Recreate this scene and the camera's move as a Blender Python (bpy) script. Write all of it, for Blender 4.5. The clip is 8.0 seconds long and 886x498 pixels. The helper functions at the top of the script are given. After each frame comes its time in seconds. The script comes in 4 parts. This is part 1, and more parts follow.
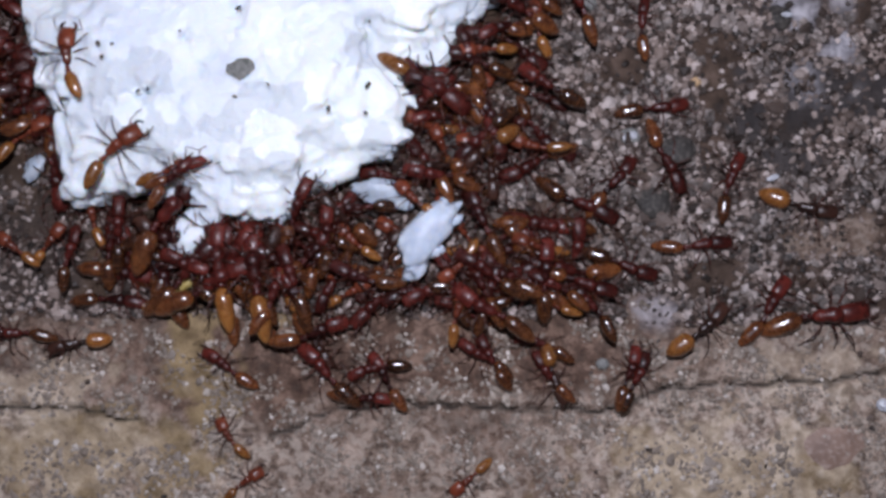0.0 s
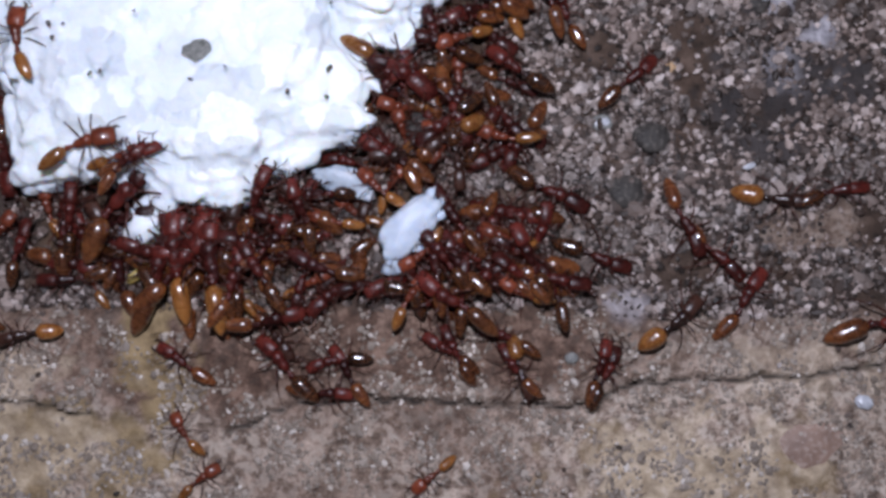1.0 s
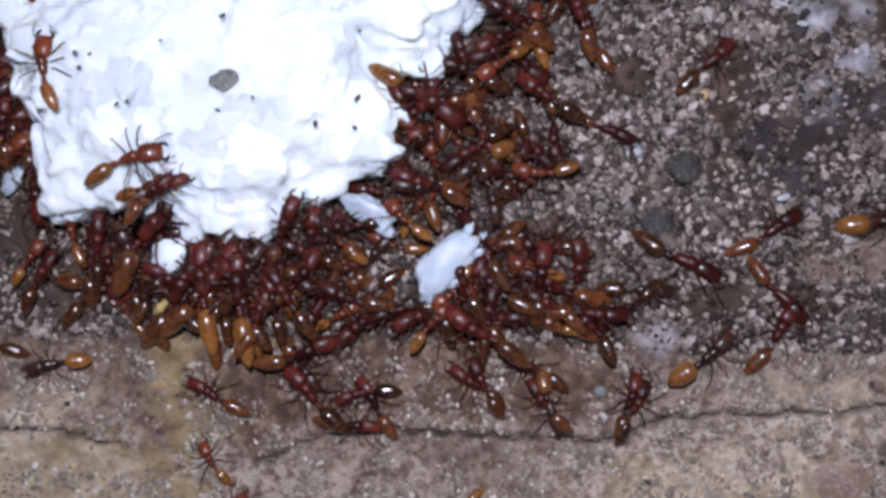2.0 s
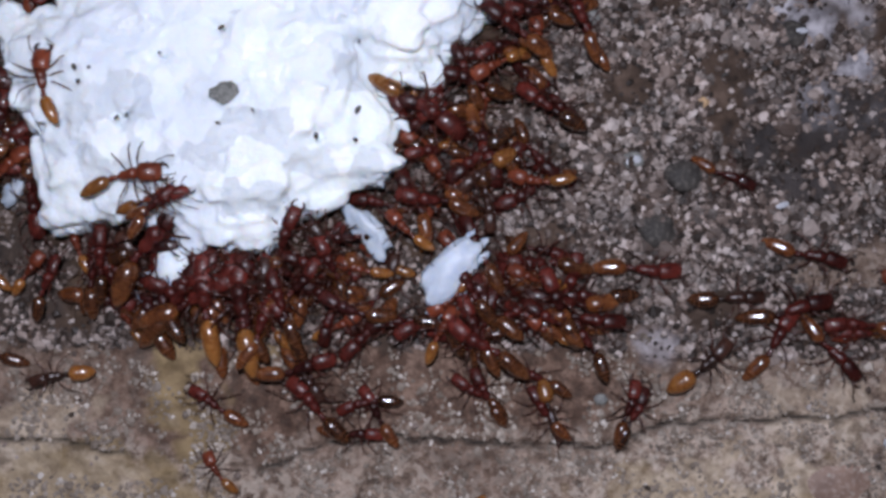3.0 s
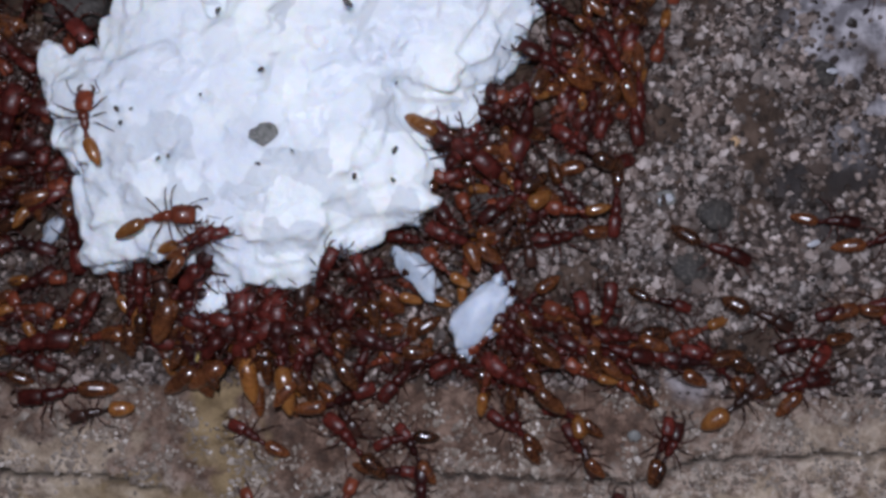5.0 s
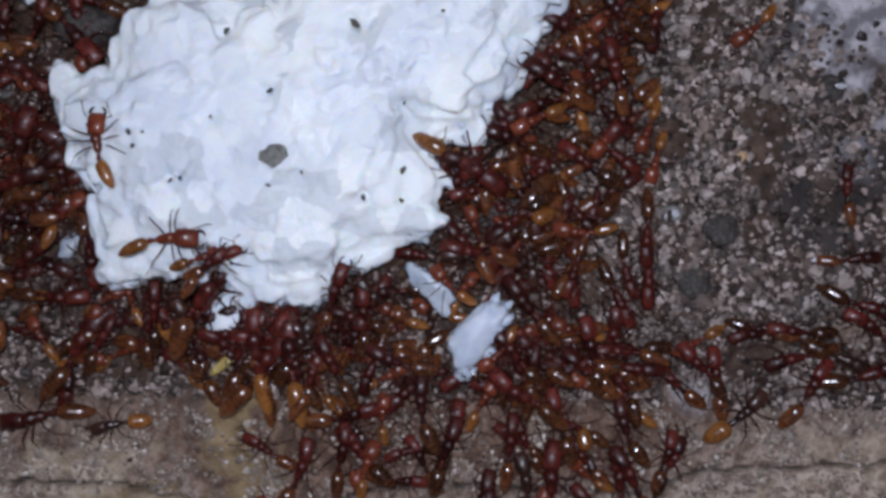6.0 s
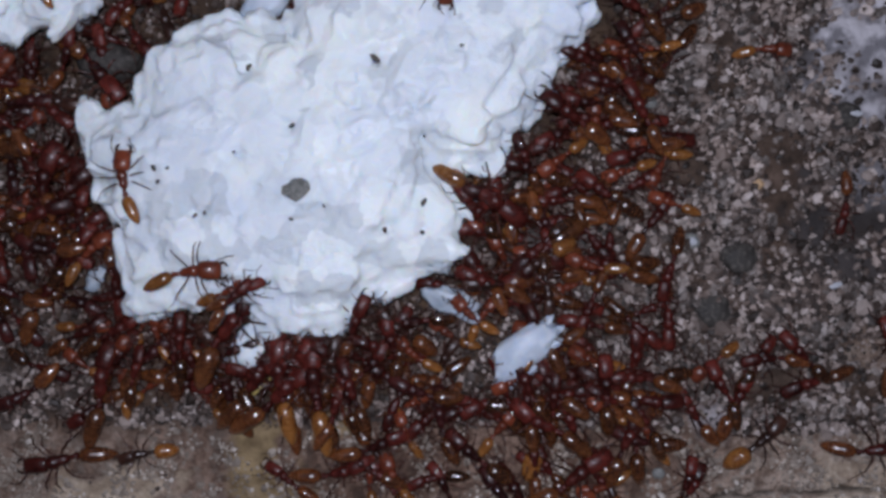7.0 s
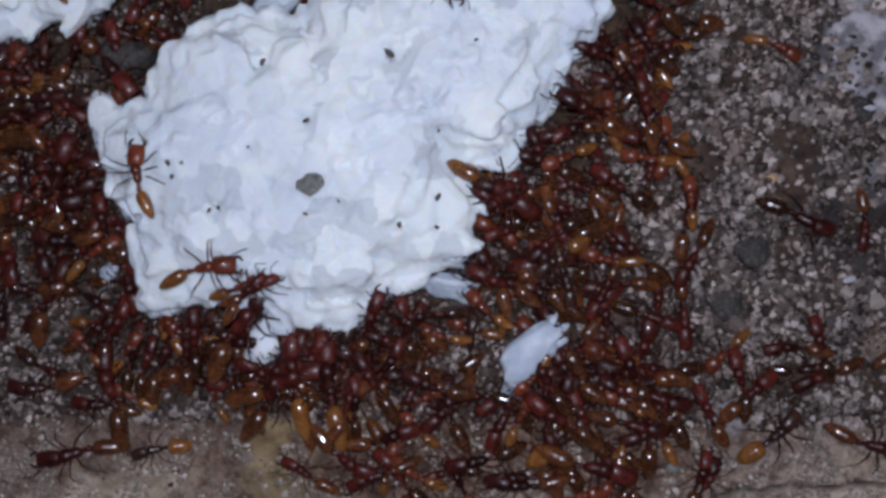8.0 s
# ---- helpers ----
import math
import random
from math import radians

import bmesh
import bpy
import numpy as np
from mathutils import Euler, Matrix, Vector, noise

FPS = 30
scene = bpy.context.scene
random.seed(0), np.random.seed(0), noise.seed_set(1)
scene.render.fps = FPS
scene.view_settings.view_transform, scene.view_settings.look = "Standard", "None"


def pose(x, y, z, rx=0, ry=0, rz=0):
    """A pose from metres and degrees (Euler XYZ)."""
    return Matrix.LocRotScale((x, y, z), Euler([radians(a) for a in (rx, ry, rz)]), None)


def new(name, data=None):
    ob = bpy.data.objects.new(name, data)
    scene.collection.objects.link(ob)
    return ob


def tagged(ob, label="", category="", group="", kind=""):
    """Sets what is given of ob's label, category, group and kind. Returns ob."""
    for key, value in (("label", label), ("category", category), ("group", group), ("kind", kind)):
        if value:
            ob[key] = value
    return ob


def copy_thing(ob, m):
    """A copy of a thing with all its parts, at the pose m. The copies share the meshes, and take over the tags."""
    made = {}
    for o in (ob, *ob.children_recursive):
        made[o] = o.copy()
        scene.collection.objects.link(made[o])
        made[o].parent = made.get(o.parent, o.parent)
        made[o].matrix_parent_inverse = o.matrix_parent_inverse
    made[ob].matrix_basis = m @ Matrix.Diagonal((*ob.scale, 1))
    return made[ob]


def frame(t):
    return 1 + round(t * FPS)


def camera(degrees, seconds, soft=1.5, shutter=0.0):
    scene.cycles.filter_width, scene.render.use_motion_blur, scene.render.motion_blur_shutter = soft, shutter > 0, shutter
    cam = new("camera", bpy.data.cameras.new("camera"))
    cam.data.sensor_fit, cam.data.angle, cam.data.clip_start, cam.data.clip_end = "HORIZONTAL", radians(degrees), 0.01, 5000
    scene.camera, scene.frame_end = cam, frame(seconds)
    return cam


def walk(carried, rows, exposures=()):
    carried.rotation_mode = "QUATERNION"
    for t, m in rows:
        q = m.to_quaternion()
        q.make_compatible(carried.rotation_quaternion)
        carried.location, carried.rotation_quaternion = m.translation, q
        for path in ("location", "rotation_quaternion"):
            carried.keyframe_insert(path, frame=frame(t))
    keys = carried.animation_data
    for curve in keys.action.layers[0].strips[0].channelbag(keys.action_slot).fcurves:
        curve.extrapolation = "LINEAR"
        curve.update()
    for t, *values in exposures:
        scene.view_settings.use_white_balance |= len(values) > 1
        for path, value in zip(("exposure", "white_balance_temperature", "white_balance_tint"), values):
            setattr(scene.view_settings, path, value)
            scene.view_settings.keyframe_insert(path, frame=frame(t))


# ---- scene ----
# A lump of cooked rice on a weathered stone floor at night, lit by a small hand lamp and eaten by a swarm of ants.
MM = 0.001
PATH = [
    (0.0, 0.002294, -0.004626, 0.067176, 7.537, 0.204, 0.061),
    (0.5, 0.002721, -0.003739, 0.066939, 7.514, 0.33, -0.213),
    (1.0, 0.004653, -0.004904, 0.064826, 7.429, 0.116, 0.276),
    (1.5, 0.002987, -0.005285, 0.064744, 7.627, 0.089, 0.54),
    (1.7, 0.004179, -0.00329, 0.0646, 6.862, 1.338, 0.754),
    (2.8, 0.003167, 0.001246, 0.065264, 4.168, 0.71, 0.536),
    (3.0, 0.003417, 0.00175, 0.065237, 3.973, 0.814, 0.336),
    (3.5, 0.002905, 0.001646, 0.065316, 4.616, 1.113, 0.127),
    (4.0, 0.002628, 0.001211, 0.065195, 4.691, 1.02, 0.246),
    (4.5, 0.003398, 0.001788, 0.065365, 4.796, 0.934, 0.545),
    (4.7, 0.001753, 0.001979, 0.065643, 5.369, 1.04, 0.412),
    (5.8, 0.000934, 0.008717, 0.067348, 1.022, 0.91, 0.343),
    (6.0, 0.001669, 0.008666, 0.067452, 1.089, 1.879, 0.296),
    (6.5, 0.000126, 0.009208, 0.06848, 1.754, 2.508, -0.127),
    (7.0, 0.001072, 0.010724, 0.068373, 1.104, 2.582, -0.252),
    (7.5, 0.000239, 0.010264, 0.068556, 1.33, 2.567, 0.098),
    (8.0, -0.000138, 0.010332, 0.06836, 1.134, 2.387, -0.332),
]
cam = camera(50, 8.0, soft=3.3, shutter=0.4)
EXPOSURE = [(0.0, -0.37, 6680, 11), (1.0, -0.25, 6530, 11), (1.5, -0.13, 6500, 11), (3.0, -0.44, 6650, 10), (3.5, -0.61, 6620, 10), (4.5, -0.67, 6600, 10), (6.0, -0.79, 6530, 9), (8.0, -1.0, 6430, 9)]
walk(cam, [(t, pose(x, y, z, rx, ry, rz)) for t, x, y, z, rx, ry, rz in PATH], EXPOSURE)

# ---- light: a night sky and the white lamp beside the lens ----
world = bpy.data.worlds.new("night")
scene.world = world
world.use_nodes = True
world.node_tree.nodes["Background"].inputs["Color"].default_value = (0.8, 0.78, 1.0, 1)
world.node_tree.nodes["Background"].inputs["Strength"].default_value = 0.055
lamp_data = bpy.data.lights.new("hand_lamp", "POINT")
lamp_data.energy, lamp_data.shadow_soft_size, lamp_data.color = 0.42, 0.0024, (0.905, 0.945, 1.15)
lamp = new("hand_lamp", lamp_data)
lamp.matrix_basis = pose(0.002, 0.016, 0.085)


# ---- materials ----
def node(nt, kind, **values):
    n = nt.nodes.new(kind)
    for key, value in values.items():
        n.inputs[key.replace("_", " ")].default_value = value
    return n


def ramp(nt, stops):
    n = nt.nodes.new("ShaderNodeValToRGB")
    while len(n.color_ramp.elements) < len(stops):
        n.color_ramp.elements.new(0.5)
    for e, (p, c) in zip(n.color_ramp.elements, stops):
        e.position, e.color = p, (*c, 1)
    return n


def mix(nt, kind, factor, a, b):
    n = nt.nodes.new("ShaderNodeMix")
    n.data_type, n.blend_type = "RGBA", kind
    for socket, value in ((n.inputs[0], factor), (n.inputs[6], a), (n.inputs[7], b)):
        if hasattr(value, "is_output"):
            nt.links.new(value, socket)
        else:
            socket.default_value = value if isinstance(value, float) else (*value, 1)
    return n.outputs[2]


def material(name, low, high, size, rough=0.5, relief=0.0, relief_size=0.3, spots=None, spots_amount=0.4, vary=0.0, uneven=0.1,
             translucent=0.0, depth=0.5, island=None, spec=0.5, coat=0.0):
    """Two tones in patches of that size (mm), finer spots, relief in mm, and a brightness that varies from thing to thing."""
    m = bpy.data.materials.new(name)
    m.use_nodes = True
    nt = m.node_tree
    shader, link = nt.nodes["Principled BSDF"], nt.links.new
    where = nt.nodes.new("ShaderNodeTexCoord").outputs["Object"]
    patch = node(nt, "ShaderNodeTexNoise", Scale=1000.0 / size, Detail=5.0, Roughness=0.6)
    link(where, patch.inputs["Vector"])
    tone = ramp(nt, [(0.35, low), (0.65, high)])
    link(patch.outputs[0], tone.inputs[0])
    colour = tone.outputs[0]
    if spots:
        fine = node(nt, "ShaderNodeTexNoise", Scale=4500.0 / size, Detail=3.0)
        link(where, fine.inputs["Vector"])
        cut = ramp(nt, [(0.5, (0, 0, 0)), (0.66, (spots_amount,) * 3)])
        link(fine.outputs[0], cut.inputs[0])
        colour = mix(nt, "MIX", cut.outputs[0], colour, spots)
    if island:
        geo = nt.nodes.new("ShaderNodeNewGeometry")
        each = ramp(nt, island)
        link(geo.outputs["Random Per Island"], each.inputs[0])
        colour = mix(nt, "MULTIPLY", 0.75, each.outputs[0], colour)
    if vary:
        info = nt.nodes.new("ShaderNodeObjectInfo")
        each = ramp(nt, [(0.0, (1 - vary,) * 3), (1.0, (1 + vary,) * 3)])
        link(info.outputs["Random"], each.inputs[0])
        colour = mix(nt, "MULTIPLY", 1.0, colour, each.outputs[0])
    link(colour, shader.inputs["Base Color"])
    gloss = ramp(nt, [(0.3, (max(rough - uneven, 0.03),) * 3), (0.7, (min(rough + uneven, 1),) * 3)])
    link(patch.outputs[0], gloss.inputs[0])
    link(gloss.outputs[0], shader.inputs["Roughness"])
    shader.inputs["Specular IOR Level"].default_value = spec
    shader.inputs["Coat Weight"].default_value = coat
    shader.inputs["Coat Roughness"].default_value = 0.07
    if translucent:
        shader.inputs["Subsurface Weight"].default_value = translucent
        shader.inputs["Subsurface Radius"].default_value = (1.0, 0.8, 0.65)
        shader.inputs["Subsurface Scale"].default_value = depth * MM
    if relief:
        grain = node(nt, "ShaderNodeTexNoise", Scale=1000.0 / relief_size, Detail=4.0)
        link(where, grain.inputs["Vector"])
        bump = node(nt, "ShaderNodeBump", Strength=0.9, Distance=relief * MM)
        link(grain.outputs[0], bump.inputs["Height"])
        link(bump.outputs[0], shader.inputs["Normal"])
    return m


def ground_material():
    """Weathered floor: brown soil, grey mortar, ochre lichen, dark wet stone and pale salts, each by its own mask."""
    m = bpy.data.materials.new("weathered_floor")
    m.use_nodes = True
    nt = m.node_tree
    shader, link = nt.nodes["Principled BSDF"], nt.links.new
    where = nt.nodes.new("ShaderNodeTexCoord").outputs["Object"]

    def cloud(size, detail=5.0, rough=0.6):
        n = node(nt, "ShaderNodeTexNoise", Scale=1000.0 / size, Detail=detail, Roughness=rough)
        link(where, n.inputs["Vector"])
        return n.outputs[0]

    def mask(name):
        n = nt.nodes.new("ShaderNodeAttribute")
        n.attribute_name = name
        return n.outputs["Fac"]

    def tones(source, stops):
        n = ramp(nt, stops)
        link(source, n.inputs[0])
        return n.outputs[0]

    soil = tones(cloud(1.6), [(0.3, (0.022, 0.0155, 0.011)), (0.5, (0.072, 0.05, 0.037)), (0.72, (0.15, 0.112, 0.09))])
    mortar = tones(cloud(1.25, 9.0, 0.8), [(0.39, (0.072, 0.054, 0.043)), (0.5, (0.275, 0.222, 0.18)), (0.6, (0.6, 0.53, 0.46))])
    fleck = tones(cloud(0.75, 5.0, 0.65), [(0.5, (0, 0, 0)), (0.58, (0.85, 0.85, 0.85))])
    mortar = mix(nt, "MIX", fleck, mortar, (0.56, 0.52, 0.46))
    broad = tones(cloud(9.0, 3.0), [(0.35, (0.5, 0.48, 0.45)), (0.6, (1, 1, 1))])
    soil = mix(nt, "MULTIPLY", 0.8, soil, broad)
    mortar = mix(nt, "MULTIPLY", 0.5, mortar, broad)
    brown_mortar = tones(cloud(1.1, 8.0, 0.78), [(0.39, (0.042, 0.024, 0.0165)), (0.5, (0.1, 0.061, 0.043)), (0.61, (0.235, 0.166, 0.128))])
    mortar = mix(nt, "MIX", mask("brown_mortar"), mortar, brown_mortar)
    # soil by the rice coloured darker, part wet stain, part shade under the swarm
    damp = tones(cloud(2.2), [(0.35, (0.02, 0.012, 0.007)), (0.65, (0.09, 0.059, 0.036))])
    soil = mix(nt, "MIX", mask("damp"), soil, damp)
    colour = mix(nt, "MIX", mask("mortar"), soil, mortar)
    lichen = tones(cloud(1.4), [(0.3, (0.13, 0.095, 0.045)), (0.7, (0.38, 0.305, 0.17))])
    colour = mix(nt, "MIX", mask("ochre"), colour, lichen)
    wet = tones(cloud(4.0), [(0.3, (0.018, 0.017, 0.018)), (0.7, (0.065, 0.063, 0.066))])
    colour = mix(nt, "MIX", mask("dark"), colour, wet)
    chalk = tones(cloud(1.3, 6.0, 0.65), [(0.38, (0.3, 0.255, 0.185)), (0.55, (0.62, 0.55, 0.42)), (0.66, (0.8, 0.75, 0.64))])
    colour = mix(nt, "MIX", mask("chalk"), colour, chalk)
    salt = tones(cloud(1.8), [(0.4, (0.2, 0.21, 0.24)), (0.58, (0.58, 0.61, 0.68))])
    colour = mix(nt, "MIX", mask("pale"), colour, salt)
    colour = mix(nt, "MULTIPLY", 1.0, colour, (1.03, 0.93, 0.875))
    # inside of the crack coloured near black, for its dirt and its shaded depth
    colour = mix(nt, "MIX", mask("crevice"), colour, (0.018, 0.014, 0.011))
    link(colour, shader.inputs["Base Color"])
    shader.inputs["Roughness"].default_value = 0.75
    shader.inputs["Specular IOR Level"].default_value = 0.35
    bump = node(nt, "ShaderNodeBump", Strength=1.0, Distance=0.38 * MM)
    link(cloud(0.7, 6.0, 0.7), bump.inputs["Height"])
    link(bump.outputs[0], shader.inputs["Normal"])
    return m


FLOOR = ground_material()
GRIT = material("grit", (0.28, 0.25, 0.22), (0.95, 0.845, 0.765), 3.5, 0.6, 0.05, 0.15, island=[
    (0.0, (0.024, 0.017, 0.013)), (0.34, (0.07, 0.05, 0.041)), (0.6, (0.2, 0.16, 0.142)), (0.86, (0.4, 0.345, 0.322)), (1.0, (0.62, 0.57, 0.56))])
SAND = material("sand", (0.6, 0.57, 0.54), (1.0, 0.95, 0.9), 2.5, 0.6, 0.03, 0.1, island=[
    (0.0, (0.17, 0.138, 0.112)), (0.4, (0.23, 0.19, 0.155)), (0.7, (0.3, 0.255, 0.215)), (0.94, (0.46, 0.41, 0.36)), (1.0, (0.66, 0.62, 0.58))])


def rice_material():
    """Sticky cooked rice: some grains chalky white, some glassy and greyish, run into one another."""
    m = material("cooked_rice", (0.7, 0.75, 0.815), (0.86, 0.895, 0.875), 7.0, 0.5, 0.11, 0.4, translucent=0.85, depth=0.9, vary=0.03, spec=0.3)
    nt = m.node_tree
    shader, link = nt.nodes["Principled BSDF"], nt.links.new
    where = nt.nodes.new("ShaderNodeTexCoord").outputs["Object"]
    drift = node(nt, "ShaderNodeTexNoise", Scale=500.0, Detail=3.0)
    link(where, drift.inputs["Vector"])
    bent = nt.nodes.new("ShaderNodeVectorMath")
    bent.operation = "MULTIPLY_ADD"
    link(drift.outputs["Color"], bent.inputs[0])
    bent.inputs[1].default_value = (0.0026, 0.0026, 0.0026)
    link(where, bent.inputs[2])
    cell = node(nt, "ShaderNodeTexVoronoi", Scale=430.0)
    cell.feature = "SMOOTH_F1"
    cell.inputs["Smoothness"].default_value = 0.12
    link(bent.outputs[0], cell.inputs["Vector"])
    split = nt.nodes.new("ShaderNodeSeparateColor")
    link(cell.outputs["Color"], split.inputs[0])
    glassy = ramp(nt, [(0.1, (0.6, 0.6, 0.6)), (0.24, (0.28, 0.28, 0.28)), (0.45, (0.06, 0.06, 0.06)), (0.7, (0.0, 0.0, 0.0))])
    link(split.outputs[0], glassy.inputs[0])
    plain = shader.inputs["Base Color"].links[0].from_socket
    link(mix(nt, "MIX", glassy.outputs[0], plain, (0.52, 0.56, 0.6)), shader.inputs["Base Color"])
    wet = ramp(nt, [(0.3, (0.6, 0.6, 0.6)), (0.7, (0.45, 0.45, 0.45)), (0.9, (0.33, 0.33, 0.33))])
    link(split.outputs[1], wet.inputs[0])
    link(wet.outputs[0], shader.inputs["Roughness"])
    return m


RICE = rice_material()
RICE_WET = material("damp_rice", (0.47, 0.53, 0.62), (0.63, 0.685, 0.76), 2.2, 0.5, 0.12, 0.8, translucent=0.85, depth=1.3, spec=0.4)
RICE_THIN = material("wet_rice", (0.33, 0.37, 0.42), (0.48, 0.525, 0.58), 2.0, 0.42, 0.1, 0.7, translucent=0.9, depth=1.5)
STONE = material("grey_stone", (0.1, 0.1, 0.095), (0.22, 0.22, 0.205), 0.7, 0.65, 0.08, 0.3, spots=(0.35, 0.34, 0.31))
PEBBLE = material("mottled_pebble", (0.07, 0.072, 0.066), (0.2, 0.2, 0.185), 0.45, 0.65, 0.1, 0.25, spots=(0.36, 0.35, 0.32))
DARK_STONE = material("dark_stone", (0.022, 0.019, 0.017), (0.06, 0.053, 0.047), 1.4, 0.7, 0.12, 0.4, spots=(0.13, 0.115, 0.1), spec=0.3)
PINK_STONE = material("pink_stone", (0.16, 0.1, 0.075), (0.28, 0.185, 0.14), 1.6, 0.65, 0.05, 0.4, spots=(0.45, 0.38, 0.33))
CRUMB = material("dark_crumb", (0.045, 0.04, 0.036), (0.13, 0.115, 0.1), 0.3, 0.75, 0.05, 0.2)
SHELL = material("red_brown_shell", (0.024, 0.0036, 0.003), (0.08, 0.0118, 0.0078), 0.8, 0.38, 0.035, 0.16, vary=0.6, uneven=0.08, translucent=0.2, depth=0.5, spec=0.3, coat=0.2)
DARK_RED = material("dark_red_shell", (0.014, 0.0028, 0.003), (0.045, 0.0078, 0.006), 0.8, 0.38, 0.03, 0.16, vary=0.5, uneven=0.08, spec=0.35, coat=0.35)
LIGHT_RED = material("light_red_shell", (0.085, 0.017, 0.008), (0.165, 0.037, 0.016), 0.8, 0.34, 0.03, 0.16, vary=0.25, uneven=0.05, spec=0.4, coat=0.3)
DARK_SHELL = material("dark_brown_shell", (0.018, 0.0075, 0.0055), (0.042, 0.016, 0.01), 0.8, 0.34, 0.02, 0.16, vary=0.3)
AMBER = material("amber_shell", (0.036, 0.01, 0.004), (0.165, 0.054, 0.0135), 1.1, 0.27, 0.02, 0.3, spots=(0.06, 0.016, 0.007), spots_amount=0.5, vary=0.7, uneven=0.08,
                 translucent=0.35, depth=0.4, spec=0.8, coat=0.6)
BRIGHT = material("bright_amber_shell", (0.15, 0.053, 0.012), (0.31, 0.13, 0.03), 1.2, 0.29, 0.02, 0.3, spots=(0.11, 0.033, 0.009), spots_amount=0.5, vary=0.25, uneven=0.08,
                  translucent=0.35, depth=0.4, spec=0.8, coat=0.35)
BAND = material("brown_band", (0.045, 0.0125, 0.0045), (0.115, 0.037, 0.0105), 0.8, 0.3, 0.012, 0.2, vary=0.3, spec=0.7, coat=0.4)
LIMB = material("limb_shell", (0.02, 0.0055, 0.0042), (0.055, 0.0145, 0.0085), 0.6, 0.3, 0.01, 0.1, vary=0.4)
EYE = material("black_eye", (0.006, 0.005, 0.005), (0.015, 0.012, 0.01), 0.2, 0.15)


# ---- shapes ----
def mesh_of(name, verts, faces, mat, smooth=True):
    me = bpy.data.meshes.new(name)
    me.from_pydata(verts, [], faces)
    me.materials.append(mat)
    if smooth:
        me.polygons.foreach_set("use_smooth", [True] * len(me.polygons))
    me.update()
    return me


def part(name, me, parent, m=None, label=""):
    ob = new(name, me)
    ob.parent = parent
    if m is not None:
        ob.matrix_basis = m
    return tagged(ob, label)


def rings(sections, count=12):
    """A body swept along x: sections of x, half width, half height and middle height."""
    verts, faces = [], []
    for x, w, h, z in sections:
        for k in range(count):
            a = 2 * math.pi * k / count
            verts.append((x, w * math.cos(a), z + h * math.sin(a)))
    for s in range(len(sections) - 1):
        for k in range(count):
            a, b = s * count + k, s * count + (k + 1) % count
            faces.append((a, b, b + count, a + count))
    faces.append(tuple(range(count))[::-1])
    faces.append(tuple(range(len(verts) - count, len(verts))))
    return verts, faces


def tube(points, radii, count=6):
    """A tapered limb through the points."""
    verts, faces, n = [], [], len(points)
    for i, (p, r) in enumerate(zip(points, radii)):
        a, b = Vector(points[max(i - 1, 0)]), Vector(points[min(i + 1, n - 1)])
        q = (b - a).to_track_quat("Z", "Y")
        for k in range(count):
            t = 2 * math.pi * k / count
            verts.append(Vector(p) + q @ Vector((r * math.cos(t), r * math.sin(t), 0)))
    for s in range(n - 1):
        for k in range(count):
            a, b = s * count + k, s * count + (k + 1) % count
            faces.append((a, b, b + count, a + count))
    faces.append(tuple(range(count))[::-1])
    faces.append(tuple(range((n - 1) * count, n * count)))
    return [tuple(v) for v in verts], faces


def ico(level):
    bm = bmesh.new()
    bmesh.ops.create_icosphere(bm, subdivisions=level, radius=1)
    verts = np.array([v.co[:] for v in bm.verts])
    faces = np.array([[v.index for v in f.verts] for f in bm.faces])
    bm.free()
    return verts, faces


ICO1, ICO2, ICO3 = ico(1), ico(2), ico(3)


def lump(name, size, mat, seed, rough=0.18, ball=ICO3, smooth=True, freq=1.6):
    """An uneven stone, crumb or broken piece; size: its three half axes in mm."""
    off, out = Vector((seed * 7.3, seed * 3.1, seed * 1.7)), []
    for v in ball[0]:
        p = Vector(v)
        k = 1 + rough * noise.noise(p * freq + off) + 0.5 * rough * noise.noise(p * freq * 2.3 + off)
        out.append((p.x * k * size[0] * MM, p.y * k * size[1] * MM, p.z * k * size[2] * MM))
    return mesh_of(name, out, ball[1].tolist(), mat, smooth)


def smoothstep(a, b, x):
    k = min(max((x - a) / (b - a), 0), 1)
    return k * k * (3 - 2 * k)


def wavy(x, y, size, seed=0.0):
    return noise.noise(Vector((x / size, y / size, seed)))


# ---- rice outlines ----
CLUMP = [(-13.06, 26.45), (-13.79, 27.41), (-14.57, 28.38), (-15.96, 27.98), (-17.27, 28.12), (-18.86, 27.38), (-20.47, 26.56), (-21.13, 26.20), (-22.07, 25.46),
         (-22.39, 24.66), (-23.31, 23.30), (-23.14, 22.14), (-23.59, 21.50), (-24.66, 21.69), (-25.90, 21.43), (-26.58, 22.08), (-26.94, 21.72), (-26.68, 19.80),
         (-26.24, 17.64), (-25.22, 15.49), (-24.08, 13.82), (-24.09, 11.18), (-23.57, 9.41), (-24.09, 8.63), (-23.99, 7.66), (-22.62, 7.56), (-20.71, 7.79),
         (-18.00, 8.43), (-15.83, 8.32), (-14.90, 7.35), (-14.62, 6.24), (-12.72, 6.44), (-10.54, 6.19), (-9.21, 5.99), (-8.03, 7.53), (-5.41, 9.41),
         (-3.48, 10.35), (-1.87, 10.50), (-0.94, 11.19), (-0.35, 11.85), (-0.84, 12.53), (-0.79, 14.25), (-1.57, 16.14), (-2.54, 17.76), (-0.34, 17.53),
         (1.31, 17.98), (2.18, 19.79), (3.40, 20.33), (3.83, 21.42), (4.94, 23.61), (6.32, 26.10), (7.98, 27.84), (8.72, 29.82), (10.99, 35.37),
         (-11.87, 35.72), (-12.33, 29.21)]
